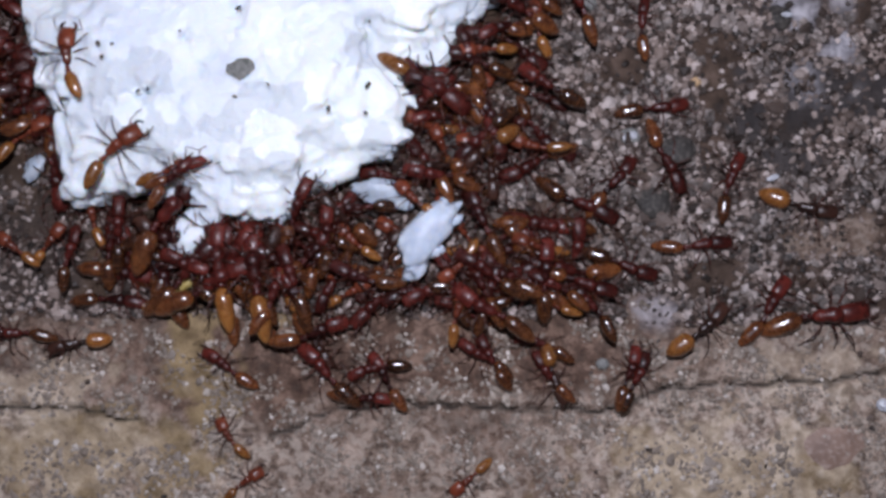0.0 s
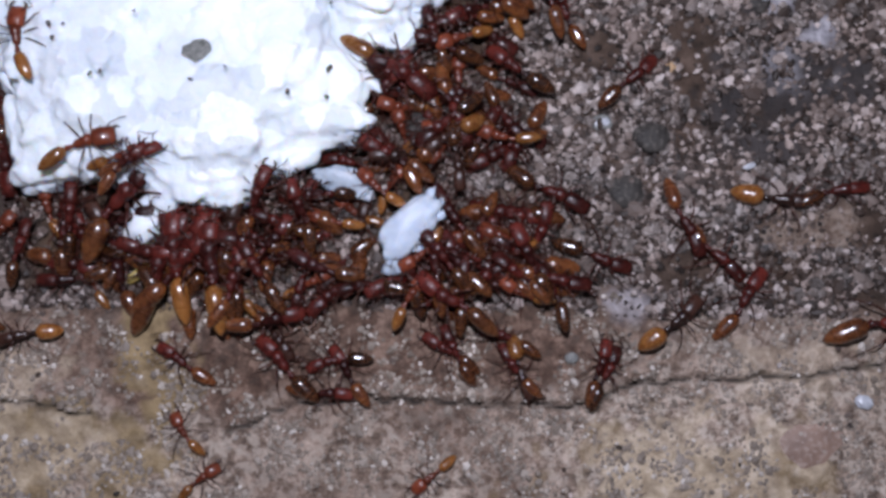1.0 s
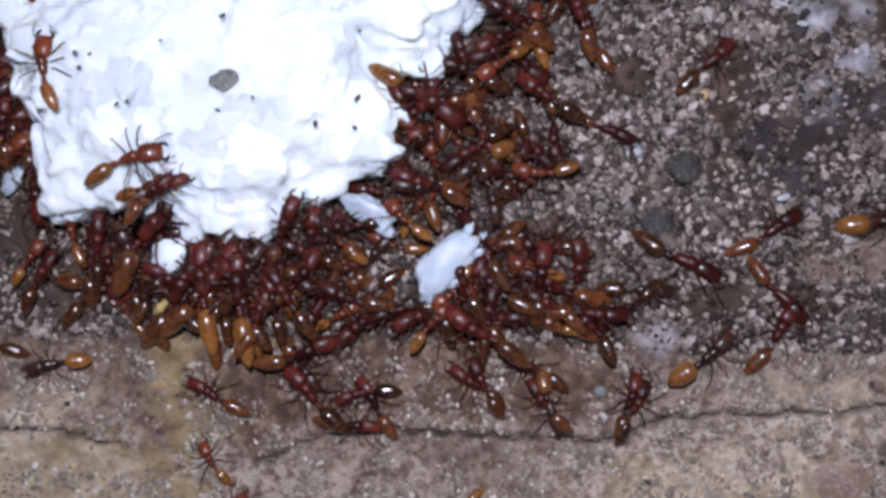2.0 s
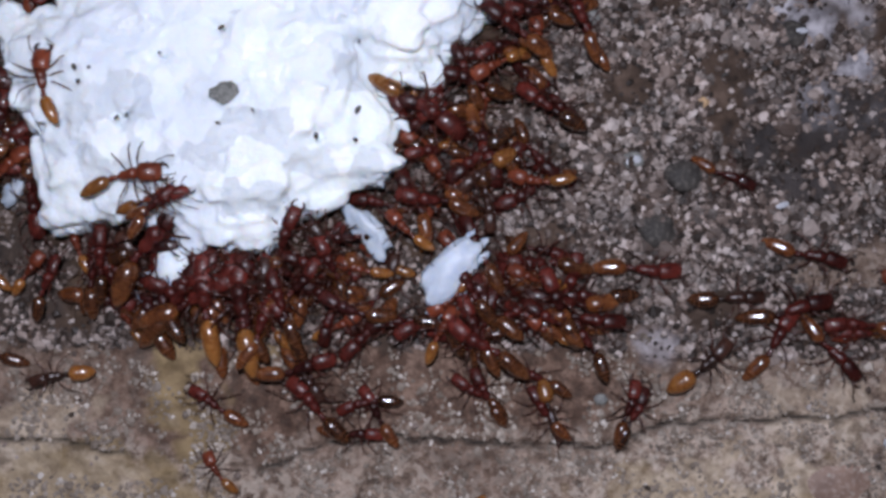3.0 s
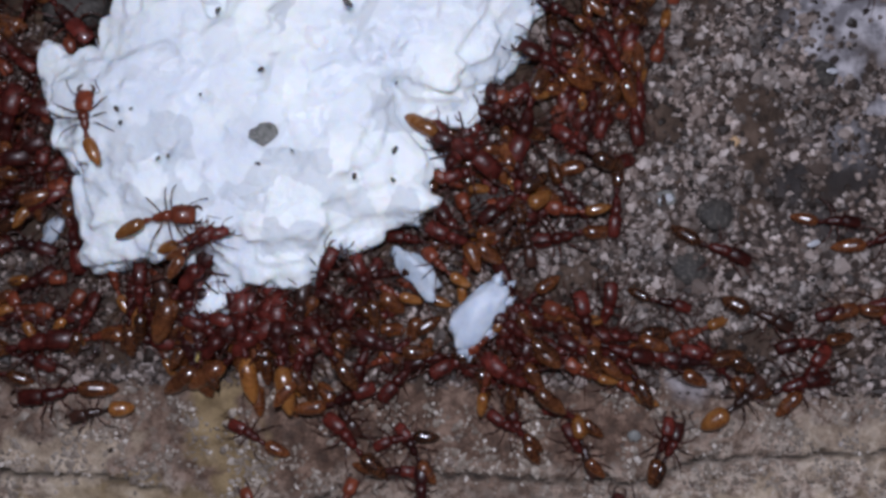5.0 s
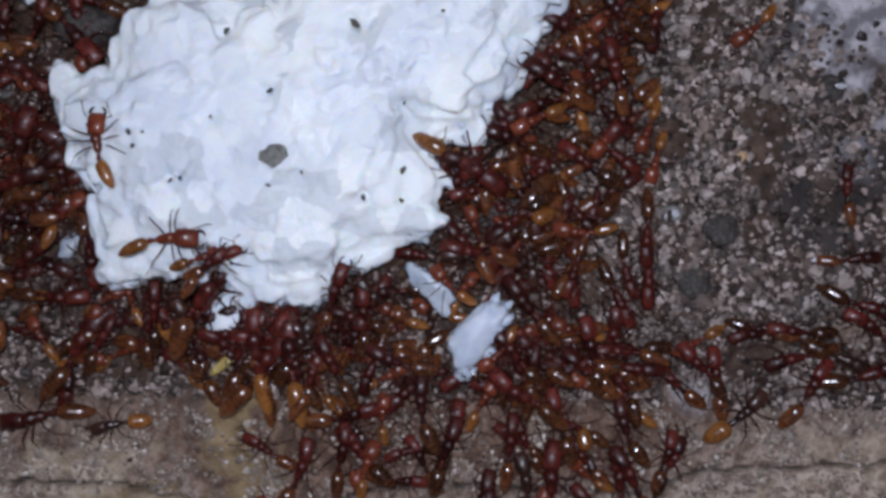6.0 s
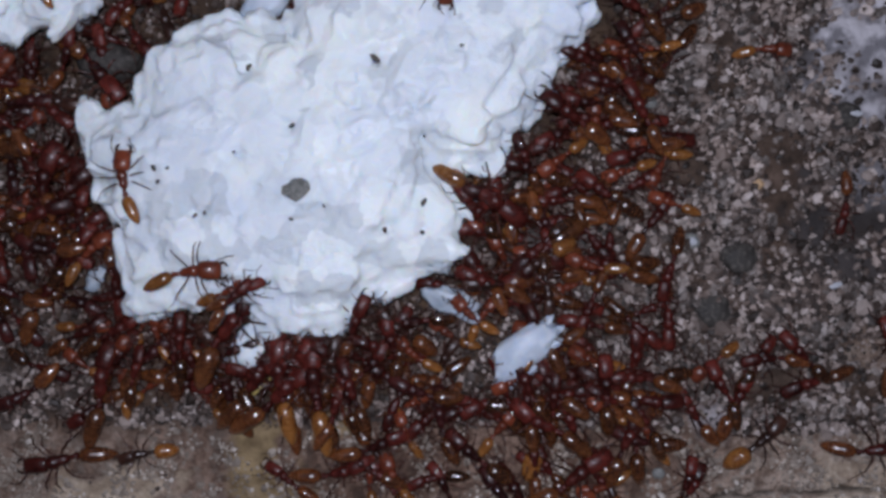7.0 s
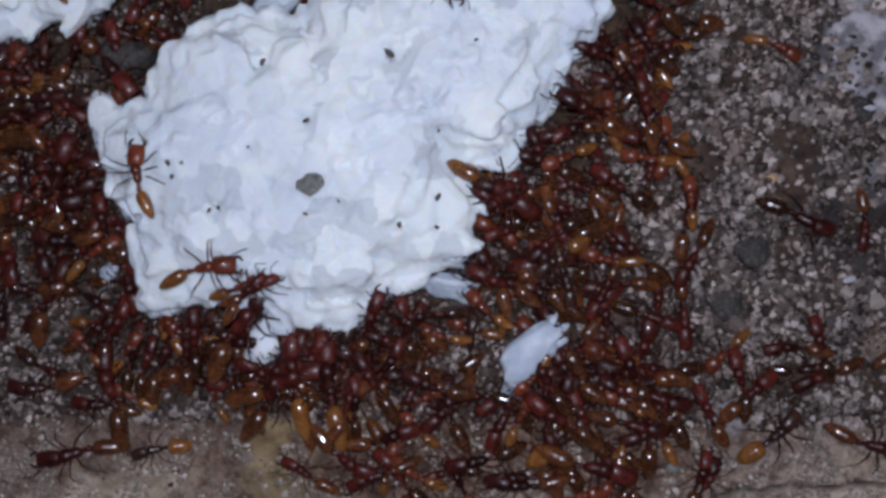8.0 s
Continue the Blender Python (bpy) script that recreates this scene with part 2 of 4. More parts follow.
CLUMP_FAR = [(-46.43, 35.21), (-27.75, 34.94), (-27.07, 29.96), (-28.52, 27.98), (-31.67, 28.35), (-33.54, 26.79), (-37.77, 26.95), (-46.33, 29.33)]


def inside(poly, x, y):
    hit = False
    for (x0, y0), (x1, y1) in zip(poly, poly[1:] + poly[:1]):
        if (y0 > y) != (y1 > y) and x < x0 + (y - y0) * (x1 - x0) / (y1 - y0):
            hit = not hit
    return hit


def edge(poly, x, y):
    """Distance to the outline and the nearest point on it."""
    best = (1e9, 0, 0)
    for (x0, y0), (x1, y1) in zip(poly, poly[1:] + poly[:1]):
        dx, dy = x1 - x0, y1 - y0
        k = min(max(((x - x0) * dx + (y - y0) * dy) / (dx * dx + dy * dy), 0), 1)
        px, py = x0 + k * dx, y0 + k * dy
        best = min(best, (math.hypot(x - px, y - py), px, py))
    return best


# ---- the floor: soil above, a mortar ledge below ----
def ledge(x):
    """The line along which the mortar ledge begins."""
    return -0.6 + 0.9 * wavy(x, 0, 9, 3.0) + 0.35 * wavy(x, 0, 2.2, 4.0) - 0.02 * max(x, 0)


CRACK = [(-35.54, -6.67), (-27.74, -6.92), (-23.07, -7.15), (-18.40, -7.87), (-14.90, -8.49), (-9.12, -8.75), (-6.06, -7.21), (-0.69, -6.60), (6.99, -6.91),
         (13.10, -7.17), (17.31, -5.70), (20.75, -5.18), (26.84, -5.25), (33.70, -4.25), (45.03, -4.55)]


def crack_line(x):
    for (x0, y0), (x1, y1) in zip(CRACK, CRACK[1:]):
        if x0 <= x <= x1:
            return y0 + (y1 - y0) * (x - x0) / (x1 - x0)
    return CRACK[0][1] if x < 0 else CRACK[-1][1]


def crevice(x, y):
    """How far a place lies inside the crack, 0 to 1."""
    d = abs(y - crack_line(x) - 0.3 * wavy(x, 0, 1.1, 9.0) - 0.4 * wavy(x, 0, 3.1, 2.0))
    width = 0.12 + 0.2 * wavy(x, 0, 4.0, 5.0) + 0.12 * wavy(x, 0, 1.0, 6.0)
    open_part = 1 - 0.75 * smoothstep(-20.5, -18.5, x) * (1 - smoothstep(-11.0, -9.0, x))
    return open_part * (1 - smoothstep(0.02, 0.14 + max(width, 0), d))


def blot(x, y, centre, rx, ry, seed, ragged=0.8):
    d = math.hypot((x - centre[0]) / rx, (y - centre[1]) / ry) + ragged * wavy(x, y, 2.5, seed) + 0.45 * ragged * wavy(x, y, 0.9, seed)
    return 1 - smoothstep(0.7, 1.1, d)


def haze(x, y, centre, rx, ry, seed):
    """A soft patch of salts that thins out to its edge."""
    d = math.hypot((x - centre[0]) / rx, (y - centre[1]) / ry) + 0.75 * wavy(x, y, 2.2, seed) + 0.3 * wavy(x, y, 0.8, seed)
    return 1 - smoothstep(0.25, 1.15, d)


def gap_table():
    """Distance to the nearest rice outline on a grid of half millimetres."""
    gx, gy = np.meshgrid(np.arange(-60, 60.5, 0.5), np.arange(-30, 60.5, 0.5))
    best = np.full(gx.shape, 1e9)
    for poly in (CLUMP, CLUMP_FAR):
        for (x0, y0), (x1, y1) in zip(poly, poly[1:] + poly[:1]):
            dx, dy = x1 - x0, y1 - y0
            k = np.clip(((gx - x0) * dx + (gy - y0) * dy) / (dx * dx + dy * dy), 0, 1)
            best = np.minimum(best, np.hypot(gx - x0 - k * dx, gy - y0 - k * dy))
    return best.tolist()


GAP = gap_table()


def damp_and_shade(x, y):
    """Ragged-edged darker soil round the rice: wet stain plus painted shade between the ants."""
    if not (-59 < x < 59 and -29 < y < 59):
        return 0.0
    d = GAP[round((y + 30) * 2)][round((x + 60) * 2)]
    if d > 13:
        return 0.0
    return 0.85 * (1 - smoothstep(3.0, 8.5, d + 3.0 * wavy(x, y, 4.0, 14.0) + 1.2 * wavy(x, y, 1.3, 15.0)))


def floor_masks(x, y):
    mortar = 1 - smoothstep(-0.5, 0.7, y - ledge(x) + 0.5 * wavy(x, y, 1.5, 8.0))
    mortar = max(mortar, 0.85 * blot(x, y, (16.59, -0.56), 2.4, 1.9, 1.0, 0.6))
    mortar = max(mortar, 0.7 * blot(x, y, (30.50, 5.13), 4.5, 2.2, 1.4, 0.7))
    ochre = max(blot(x, y, (-14.98, -5.37), 2.6, 5.5, 2.0, 1.5) * 0.9, blot(x, y, (-22.40, -10.54), 8, 3.2, 2.3) * 0.75, blot(x, y, (20.64, -11.63), 9, 3.5, 2.6) * 0.6,
                blot(x, y, (-9.67, 0.04), 2.2, 1.6, 2.9) * 0.8, blot(x, y, (-15.68, -3.68), 2.0, 3.0, 2.8) * 0.8)
    dark = max(blot(x, y, (29.81, 15.10), 6.5, 3.4, 3.0), blot(x, y, (25.48, 25.41), 3.6, 3.4, 3.1) * 0.9, blot(x, y, (27.15, 10.90), 3.2, 1.3, 3.3), blot(x, y, (27.45, 21.74), 1.5, 1.5, 3.6),
               blot(x, y, (19.44, 11.73), 1.7, 1.4, 3.8) * 0.6, blot(x, y, (24.28, 10.48), 5.5, 3.2, 3.9) * 0.55, blot(x, y, (-27.21, 4.69), 4.5, 3.5, 3.2) * 0.45)
    pale = max(haze(x, y, (30.67, 24.82), 3.2, 3.0, 4.0), haze(x, y, (29.23, 21.98), 1.9, 2.2, 4.2) * 0.95, haze(x, y, (30.64, 19.05), 2.1, 1.7, 4.4), haze(x, y, (27.66, 26.39), 3.4, 4.6, 4.9) * 0.95,
               haze(x, y, (25.85, 23.39), 2.4, 1.5, 4.6) * 0.85, haze(x, y, (28.32, 16.77), 3.4, 2.0, 4.7) * 0.45, haze(x, y, (24.36, 23.99), 2.0, 1.2, 4.8) * 0.4, haze(x, y, (17.4, -0.4), 2.3, 2.0, 4.3) * 0.6)
    chalk = mortar * max(blot(x, y, (21.05, -11.06), 7.5, 3.0, 5.1, 1.0) * 0.6, blot(x, y, (28.41, -4.46), 5, 2.2, 5.3, 1.2) * 0.35, blot(x, y, (-26.61, -5.70), 6, 1.8, 5.5, 1.2) * 0.5,
                         blot(x, y, (-24.00, -9.97), 7, 2.6, 5.7, 1.2) * 0.4)
    low = crack_line(x)
    # darker, browner mortar: above the crack, and below it across the middle
    brown_mortar = smoothstep(low - 0.6, low + 1.6, y + 1.1 * wavy(x, y, 2.5, 7.7)) * (0.75 + 0.25 * smoothstep(-26, -8, x)) * (1 - 0.55 * smoothstep(12, 22, x))
    brown_mortar = max(brown_mortar, 0.75 * smoothstep(-14, -5, x) * (1 - smoothstep(6, 16, x)) * (0.6 + 0.8 * wavy(x, y, 5.0, 3.3)))
    return mortar, ochre * (0.45 + 0.5 * mortar), 0.85 * dark * (1 - 0.7 * mortar), pale, min(max(0.95 * brown_mortar, 0), 1), crevice(x, y), chalk, damp_and_shade(x, y)


def floor_height(x, y):
    """Height of the floor in mm."""
    m = 1 - smoothstep(-0.6, 0.6, y - ledge(x))
    soil = 0.35 * wavy(x, y, 3.0, 1.0) + 0.28 * wavy(x, y, 1.1, 2.0) + 0.5 * wavy(x, y, 12.0, 3.0)
    mortar = 0.35 + 0.14 * wavy(x, y, 2.4, 5.0) + 0.3 * wavy(x, y, 9.0, 6.0) + 0.1 * wavy(x, y, 0.9, 7.0)
    return soil * (1 - m) + mortar * m - 1.1 * crevice(x, y) - 0.25 * (y < crack_line(x)) * smoothstep(0, 2, crack_line(x) - y)


def build_floor():
    def axis(lo, hi, step):
        far = [10, 25, 60, 160, 500, 2000, 8000, 40000]
        return [lo - f for f in far[::-1]] + list(np.arange(lo, hi, step)) + [hi + f for f in far]
    xs, ys = axis(-42, 42, 0.27), axis(-18, 38, 0.27)
    verts, masks = [], []
    for y in ys:
        for x in xs:
            near = -50 < x < 50 and -26 < y < 48
            verts.append((x * MM, y * MM, (floor_height(x, y) if near else 0.0) * MM))
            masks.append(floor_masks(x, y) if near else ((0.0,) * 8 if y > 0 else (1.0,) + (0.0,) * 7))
    nx = len(xs)
    faces = [(j * nx + i, j * nx + i + 1, (j + 1) * nx + i + 1, (j + 1) * nx + i) for j in range(len(ys) - 1) for i in range(nx - 1)]
    me = mesh_of("ground", verts, faces, FLOOR)
    for k, name in enumerate(("mortar", "ochre", "dark", "pale", "brown_mortar", "crevice", "chalk", "damp")):
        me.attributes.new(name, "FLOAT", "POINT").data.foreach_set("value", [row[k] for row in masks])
    return tagged(new("ground", me), "weathered grey-brown floor, loose soil and a cracked mortar ledge", "ground", kind="structure")


ground = build_floor()


def rice_height(x, y):
    """Height of the rice above the floor in mm, 0 outside it."""
    for poly in (CLUMP, CLUMP_FAR) if y > 4 and x < 13 else ():
        if inside(poly, x, y):
            d = edge(poly, x, y)[0]
            return 2.7 + 1.8 * smoothstep(0, 4.5, d) + 0.8 * smoothstep(-14, -23, x) + 0.35 * wavy(x, y, 5, 11.0)
    return 0.0


def grain_mesh(seed, length=3.3, width=1.15, mat=RICE, blunt=1.0, uneven=1.0):
    """One swollen grain, slightly bent, split at the end."""
    rnd = random.Random(seed)
    bend, out = rnd.uniform(-0.12, 0.12), []
    for v in ICO3[0]:
        p = Vector(v)
        x = math.copysign(abs(p.x) ** blunt, p.x) * length
        w = width * (1 - 0.22 * p.x)
        k = 1 + 0.22 * uneven * noise.noise(p * 1.7 + Vector((seed, 0, 0))) + 0.12 * uneven * noise.noise(p * 4 + Vector((0, seed, 0))) + 0.05 * uneven * noise.noise(p * 9 + Vector((0, 0, seed)))
        out.append((x * k * MM, (p.y * w * k + bend * p.x * p.x * length * 0.6) * MM, p.z * width * 0.85 * k * MM))
    return mesh_of("grain", out, ICO3[1].tolist(), mat)


HALF = [random.Random(k).uniform(2.6, 3.7) for k in range(14)]
GRAINS = [grain_mesh(k, HALF[k], random.Random(k + 50).uniform(1.0, 1.3), RICE, random.Random(k + 90).uniform(0.6, 0.9), 1.5) for k in range(14)]


# hollows where the grains of the lump do not meet, and its largest grains (both ends, half width, height of the middle)
HOLLOWS = [(-15.53, 24.32), (-6.33, 24.84), (-7.53, 21.67), (-12.05, 20.38), (-15.93, 18.61), (-18.19, 14.4), (-9.83, 14.86), (-5.73, 13.49), (-3.25, 13.3), (-14.85, 15.95), (-3.1, 19.77)]
SLABS = [((-12.2, 12.6), (-6.6, 12.9), 1.5, 3.9), ((-7.6, 12.5), (-0.35, 11.8), 1.3, 2.9), ((-15.6, 13.0), (-10.6, 13.6), 1.3, 3.9), ((-4.4, 17.4), (-1.2, 12.9), 1.35, 3.1),
         ((-21.2, 26.4), (-21.0, 22.6), 1.5, 3.0), ((-25.6, 21.8), (-25.0, 16.6), 1.6, 2.7), ((-12.2, 11.3), (-12.3, 6.3), 1.5, 2.6), ((-24.4, 8.3), (-19.6, 9.2), 1.2, 2.4),
         ((-8.6, 15.6), (-3.8, 20.0), 1.4, 4.3), ((-22.2, 19.6), (-17.4, 21.2), 1.4, 4.7), ((-17.2, 26.6), (-11.6, 24.6), 1.4, 4.4),
         ((-10.2, 18.8), (-4.6, 21.4), 1.4, 4.4), ((-9.9, 9.6), (-10.3, 6.2), 1.3, 2.2), ((-23.4, 14.6), (-21.2, 9.8), 1.5, 3.9), ((-7.6, 10.9), (-2.2, 10.9), 1.0, 1.9)]


def rice_clump(poly, seed, label, rim=(), slabs=(), hollows=()):
    """A sticky mass in which the swollen grains have run together, with separate grains round its rim."""
    rnd = random.Random(seed)
    xs, ys = [p[0] for p in poly], [p[1] for p in poly]
    cx, cy = sum(xs) / len(xs), sum(ys) / len(ys)
    thing = new("rice_clump")
    thing.matrix_basis = pose(cx * MM, cy * MM, 0)
    tagged(thing, label, "rice")
    verts, faces, count = [], [], 0

    def blob(ball, axes, turn, tilt, at, shaped=0.0):
        nonlocal count
        b, tris = ball[0], ball[1]
        if shaped:
            off = rnd.uniform(0, 50)
            k = np.array([1 + shaped * noise.noise(Vector(v) * 1.6 + Vector((off, 0, 0))) + 0.5 * shaped * noise.noise(Vector(v) * 4.5 + Vector((0, off, 0))) for v in b])
            b = np.sign(b) * np.abs(b) ** 0.72 * k[:, None]
            b[:, 1] *= 1 - rnd.uniform(-0.25, 0.35) * b[:, 0]
        b = b * axes
        c, s = math.cos(turn), math.sin(turn)
        p = np.stack([b[:, 0] * c - b[:, 1] * s + at[0] - cx, b[:, 0] * s + b[:, 1] * c + at[1] - cy, b[:, 2] + tilt * b[:, 0] + at[2]], 1)
        p[:, 2] = np.maximum(p[:, 2], 0.05)
        verts.append(p * MM)
        faces.append(tris + count)
        count += len(b)

    # the stuck-together inside
    for y in np.arange(min(ys), max(ys), 0.75):
        for x in np.arange(min(xs), max(xs), 0.75):
            px, py = x + rnd.uniform(-0.2, 0.2), y + rnd.uniform(-0.2, 0.2)
            if not inside(poly, px, py):
                continue
            d = edge(poly, px, py)[0]
            r = min(d + 0.12, 1.1)
            deep = 0.8 if any(math.hypot(px - a, py - b) < 1.0 for a, b in hollows) else 0.0
            top = rice_height(px, py) - 0.74 - deep
            for level in np.arange(0.5, max(top, 0.6), 1.0):
                blob(ICO2, (r, r, 0.9), rnd.uniform(0, 3), 0, (px, py, level))
            if top > 0.8:
                blob(ICO2, (r, r, 0.6), rnd.uniform(0, 3), 0, (px, py, top + rnd.uniform(-0.15, 0.1)))
    # the large grains
    taken = []
    for (x0, y0), (x1, y1), wide, high in slabs:
        half, mx, my = math.hypot(x1 - x0, y1 - y0) / 2, (x0 + x1) / 2, (y0 + y1) / 2
        turn = math.atan2(y1 - y0, x1 - x0)
        blob(ICO3, (half, wide, 0.75), turn, rnd.uniform(-0.03, 0.03), (mx, my, min(high, rice_height(mx, my) - 0.6)), 0.3)
        taken += [(mx + k * half * math.cos(turn), my + k * half * math.sin(turn)) for k in (-0.6, 0, 0.6)]
    # the grains on top, lying every way
    for tries in range(5200):
        px, py = rnd.uniform(min(xs), max(xs)), rnd.uniform(min(ys), max(ys))
        near = min((math.hypot(px - a, py - b) for a, b in taken), default=9)
        if near < 1.35 or not inside(poly, px, py) or any(math.hypot(px - a, py - b) < 1.0 for a, b in hollows):
            continue
        d, ex, ey = edge(poly, px, py)
        half, wide = rnd.uniform(2.2, 3.6), rnd.uniform(1.1, 1.6)
        turn = 2.6 * wavy(px, py, 7.0, 3.0 + seed) + rnd.gauss(0, 0.7)
        if d < half:
            outward = math.atan2(ey - py, ex - px)
            turn = outward + rnd.gauss(0, 0.3) if rnd.random() < 0.45 else outward + math.pi / 2 + rnd.gauss(0, 0.2)
            if abs(math.cos(turn - outward)) > 0.5:
                half = max(min(half, d + 0.1), 1.1)
            else:
                wide, half = max(min(wide, d + 0.1), 0.5), min(half, 2.2)
        c, q = math.cos(turn), math.sin(turn)
        if any(abs((a - px) * c + (b - py) * q) < half + 0.2 and abs((b - py) * c - (a - px) * q) < wide + 0.2 for a, b in hollows):
            continue
        taken.append((px, py))
        blob(ICO3, (half, wide, rnd.uniform(0.55, 0.75)), turn, rnd.uniform(-0.08, 0.08), (px, py, max(rice_height(px, py) - 0.75 + rnd.uniform(-0.2, 0.12), 0.7)), 0.35)
    # broken bits stuck on and between them
    for n in range(round(len(taken) * 2.4)):
        px, py = rnd.uniform(min(xs), max(xs)), rnd.uniform(min(ys), max(ys))
        if inside(poly, px, py) and edge(poly, px, py)[0] > 0.5 and all(math.hypot(px - a, py - b) > 1.1 for a, b in hollows):
            blob(ICO2, (rnd.uniform(0.5, 1.3), rnd.uniform(0.35, 0.7), rnd.uniform(0.25, 0.45)), rnd.uniform(0, 6.28), rnd.uniform(-0.3, 0.3), (px, py, max(rice_height(px, py) - 0.33 + rnd.uniform(-0.2, 0.1), 0.6)), 0.55)
    me = mesh_of("rice_mass", np.concatenate(verts).tolist(), np.concatenate(faces).tolist(), RICE)
    mass = part("rice_mass", me, thing)
    fuse = mass.modifiers.new("fuse", "REMESH")
    fuse.mode, fuse.voxel_size, fuse.use_smooth_shade = "VOXEL", 0.00016, True
    soften = mass.modifiers.new("soften", "SMOOTH")
    soften.factor, soften.iterations = 0.4, 1
    for (x0, y0), (x1, y1) in rim:
        half = math.hypot(x1 - x0, y1 - y0) / 2
        mx, my = (x0 + x1) / 2, (y0 + y1) / 2
        k = rnd.randrange(14)
        ob = part("grain", GRAINS[k], thing, pose((mx - cx) * MM, (my - cy) * MM, rnd.uniform(1.1, 1.7) * MM, rnd.uniform(-15, 15), rnd.uniform(-5, 5), math.degrees(math.atan2(y1 - y0, x1 - x0))))
        ob.scale = (half / HALF[k], rnd.uniform(0.75, 1.0), 0.85)
    # grain ends that stick out: one at each corner of the outline, some between
    turns = sum(x0 * y1 - x1 * y0 for (x0, y0), (x1, y1) in zip(poly, poly[1:] + poly[:1]))
    ends = []
    for (xa, ya), (x, y), (xb, yb) in zip(poly[-1:] + poly[:-1], poly, poly[1:] + poly[:1]):
        a, b = Vector((x - xa, y - ya)).normalized(), Vector((xb - x, yb - y)).normalized()
        bend = math.degrees(math.atan2(a.x * b.y - a.y * b.x, a.dot(b))) * (1 if turns > 0 else -1)
        if bend > 14:
            out = (a - b).normalized()
            ends.append((x, y, math.atan2(out.y, out.x) + rnd.gauss(0, 0.15), rnd.uniform(1.3, 2.1), 0.85 if bend < 50 else 0.62))
    for (x0, y0), (x1, y1) in zip(poly, poly[1:] + poly[:1]):
        if rnd.random() < math.hypot(x1 - x0, y1 - y0) / 5:
            f, side = rnd.uniform(0.25, 0.75), -math.pi / 2 if turns > 0 else math.pi / 2
            ends.append((x0 + (x1 - x0) * f, y0 + (y1 - y0) * f, math.atan2(y1 - y0, x1 - x0) + side + rnd.uniform(-0.7, 0.7), rnd.uniform(1.2, 2.0), rnd.uniform(0.6, 0.9)))
    for x, y, out, half, wide in ends:
        k, back = rnd.randrange(14), half - rnd.uniform(-0.05, 0.2)
        ob = part("grain", GRAINS[k], thing, pose((x - back * math.cos(out) - cx) * MM, (y - back * math.sin(out) - cy) * MM, rnd.uniform(1.2, 2.1) * MM, rnd.uniform(-15, 15), rnd.uniform(-6, 6), math.degrees(out)))
        ob.scale = (half / HALF[k], wide, 0.8)
    return thing


RIM = [((-15.03, 9.23), (-14.93, 6.52)), ((-12.18, 7.03), (-9.35, 6.62)), ((-24.36, 7.99), (-20.93, 8.11)), ((-24.26, 11.03), (-21.54, 8.43)), ((-27.0, 21.7), (-26.95, 18.3)),
       ((-23.38, 23.86), (-23.11, 21.61)), ((-22.4, 25.9), (-20.2, 26.2)), ((-20.6, 26.7), (-17.0, 28.1)), ((-17.2, 28.0), (-14.7, 28.3)), ((3.45, 20.7), (5.5, 24.8)),
       ((5.6, 24.9), (8.0, 28.2)), ((1.35, 19.2), (3.2, 20.4)), ((-26.5, 17.6), (-24.8, 13.9)), ((-9.6, 6.6), (-8.2, 8.4))]
rice_clump(CLUMP, 1, "sticky white lump of cooked rice on the stone floor", RIM, SLABS, HOLLOWS)
rice_clump(CLUMP_FAR, 2, "second lump of white cooked rice behind a gap full of ants")


def rice_piece(x, y, turn, size, seed, label, mat=RICE, z=0.6):
    ob = new("rice_piece", lump("rice_piece", size, mat, seed, 0.3))
    ob.matrix_basis = pose(x * MM, y * MM, (floor_height(x, y) + z) * MM, 0, 0, turn)
    return tagged(ob, label, "rice", "loose pieces of rice")


rice_piece(*(-15.66, 5.15), 60, (1.7, 1.3, 0.9), 3, "broken white rice grain under the ants' heads", RICE, 1.3)
rice_piece(*(-17.41, 3.71), 60, (1.3, 0.9, 0.5), 4, "wet translucent rice crumb on the floor", RICE_THIN, 0.9)
rice_piece(*(5.50, 22.79), 60, (1.0, 0.8, 0.7), 6, "small grey-white rice crumb on the soil", RICE_THIN)
rice_piece(*(0.63, 15.04), -10, (1.1, 0.6, 0.5), 7, "small wet rice crumb among the ants", RICE_THIN)
rice_piece(*(-27.24, 10.01), 60, (1.1, 0.6, 0.4), 8, "small bluish rice crumb beside the lump", RICE_THIN)

rice_piece(*(0.06, 19.06), 20, (1.7, 1.1, 0.9), 9, "thin translucent flake at the rim of the rice", RICE_THIN, 0.9)
rice_piece(*(0.46, 14.91), -10, (0.8, 0.5, 0.5), 10, "small wet rice crumb among the ants", RICE_THIN)

rice_piece(*(-14.7, 29.7), 40, (1.9, 1.2, 1.0), 14, "bluish translucent rice grain wedged against the lump", RICE_WET, 1.2)
HUSK = material("yellow_husk", (0.3, 0.22, 0.06), (0.5, 0.4, 0.15), 0.8, 0.3, 0.03, 0.2, translucent=0.4)
husk = new("husk", lump("husk", (1.5, 0.36, 0.3), HUSK, 41, 0.3))
husk.matrix_basis = pose(*(v * MM for v in (-15.68, 1.94)), 0.9 * MM, 0, 8, 40)
tagged(husk, "pale yellow sliver of husk among the ants", "husk")

# ---- stones and crumbs ----
pebble = new("pebble", lump("pebble", (0.9, 0.8, 0.5), PEBBLE, 12, 0.6, ICO2, False, 1.3))
pebble.matrix_basis = pose(*(v * MM for v in (-11.75, 16.07)), (rice_height(-11.75, 16.07) - 0.1) * MM, 0, 0, 20)
tagged(pebble, "angular grey stone chip lying on the rice", "stone")


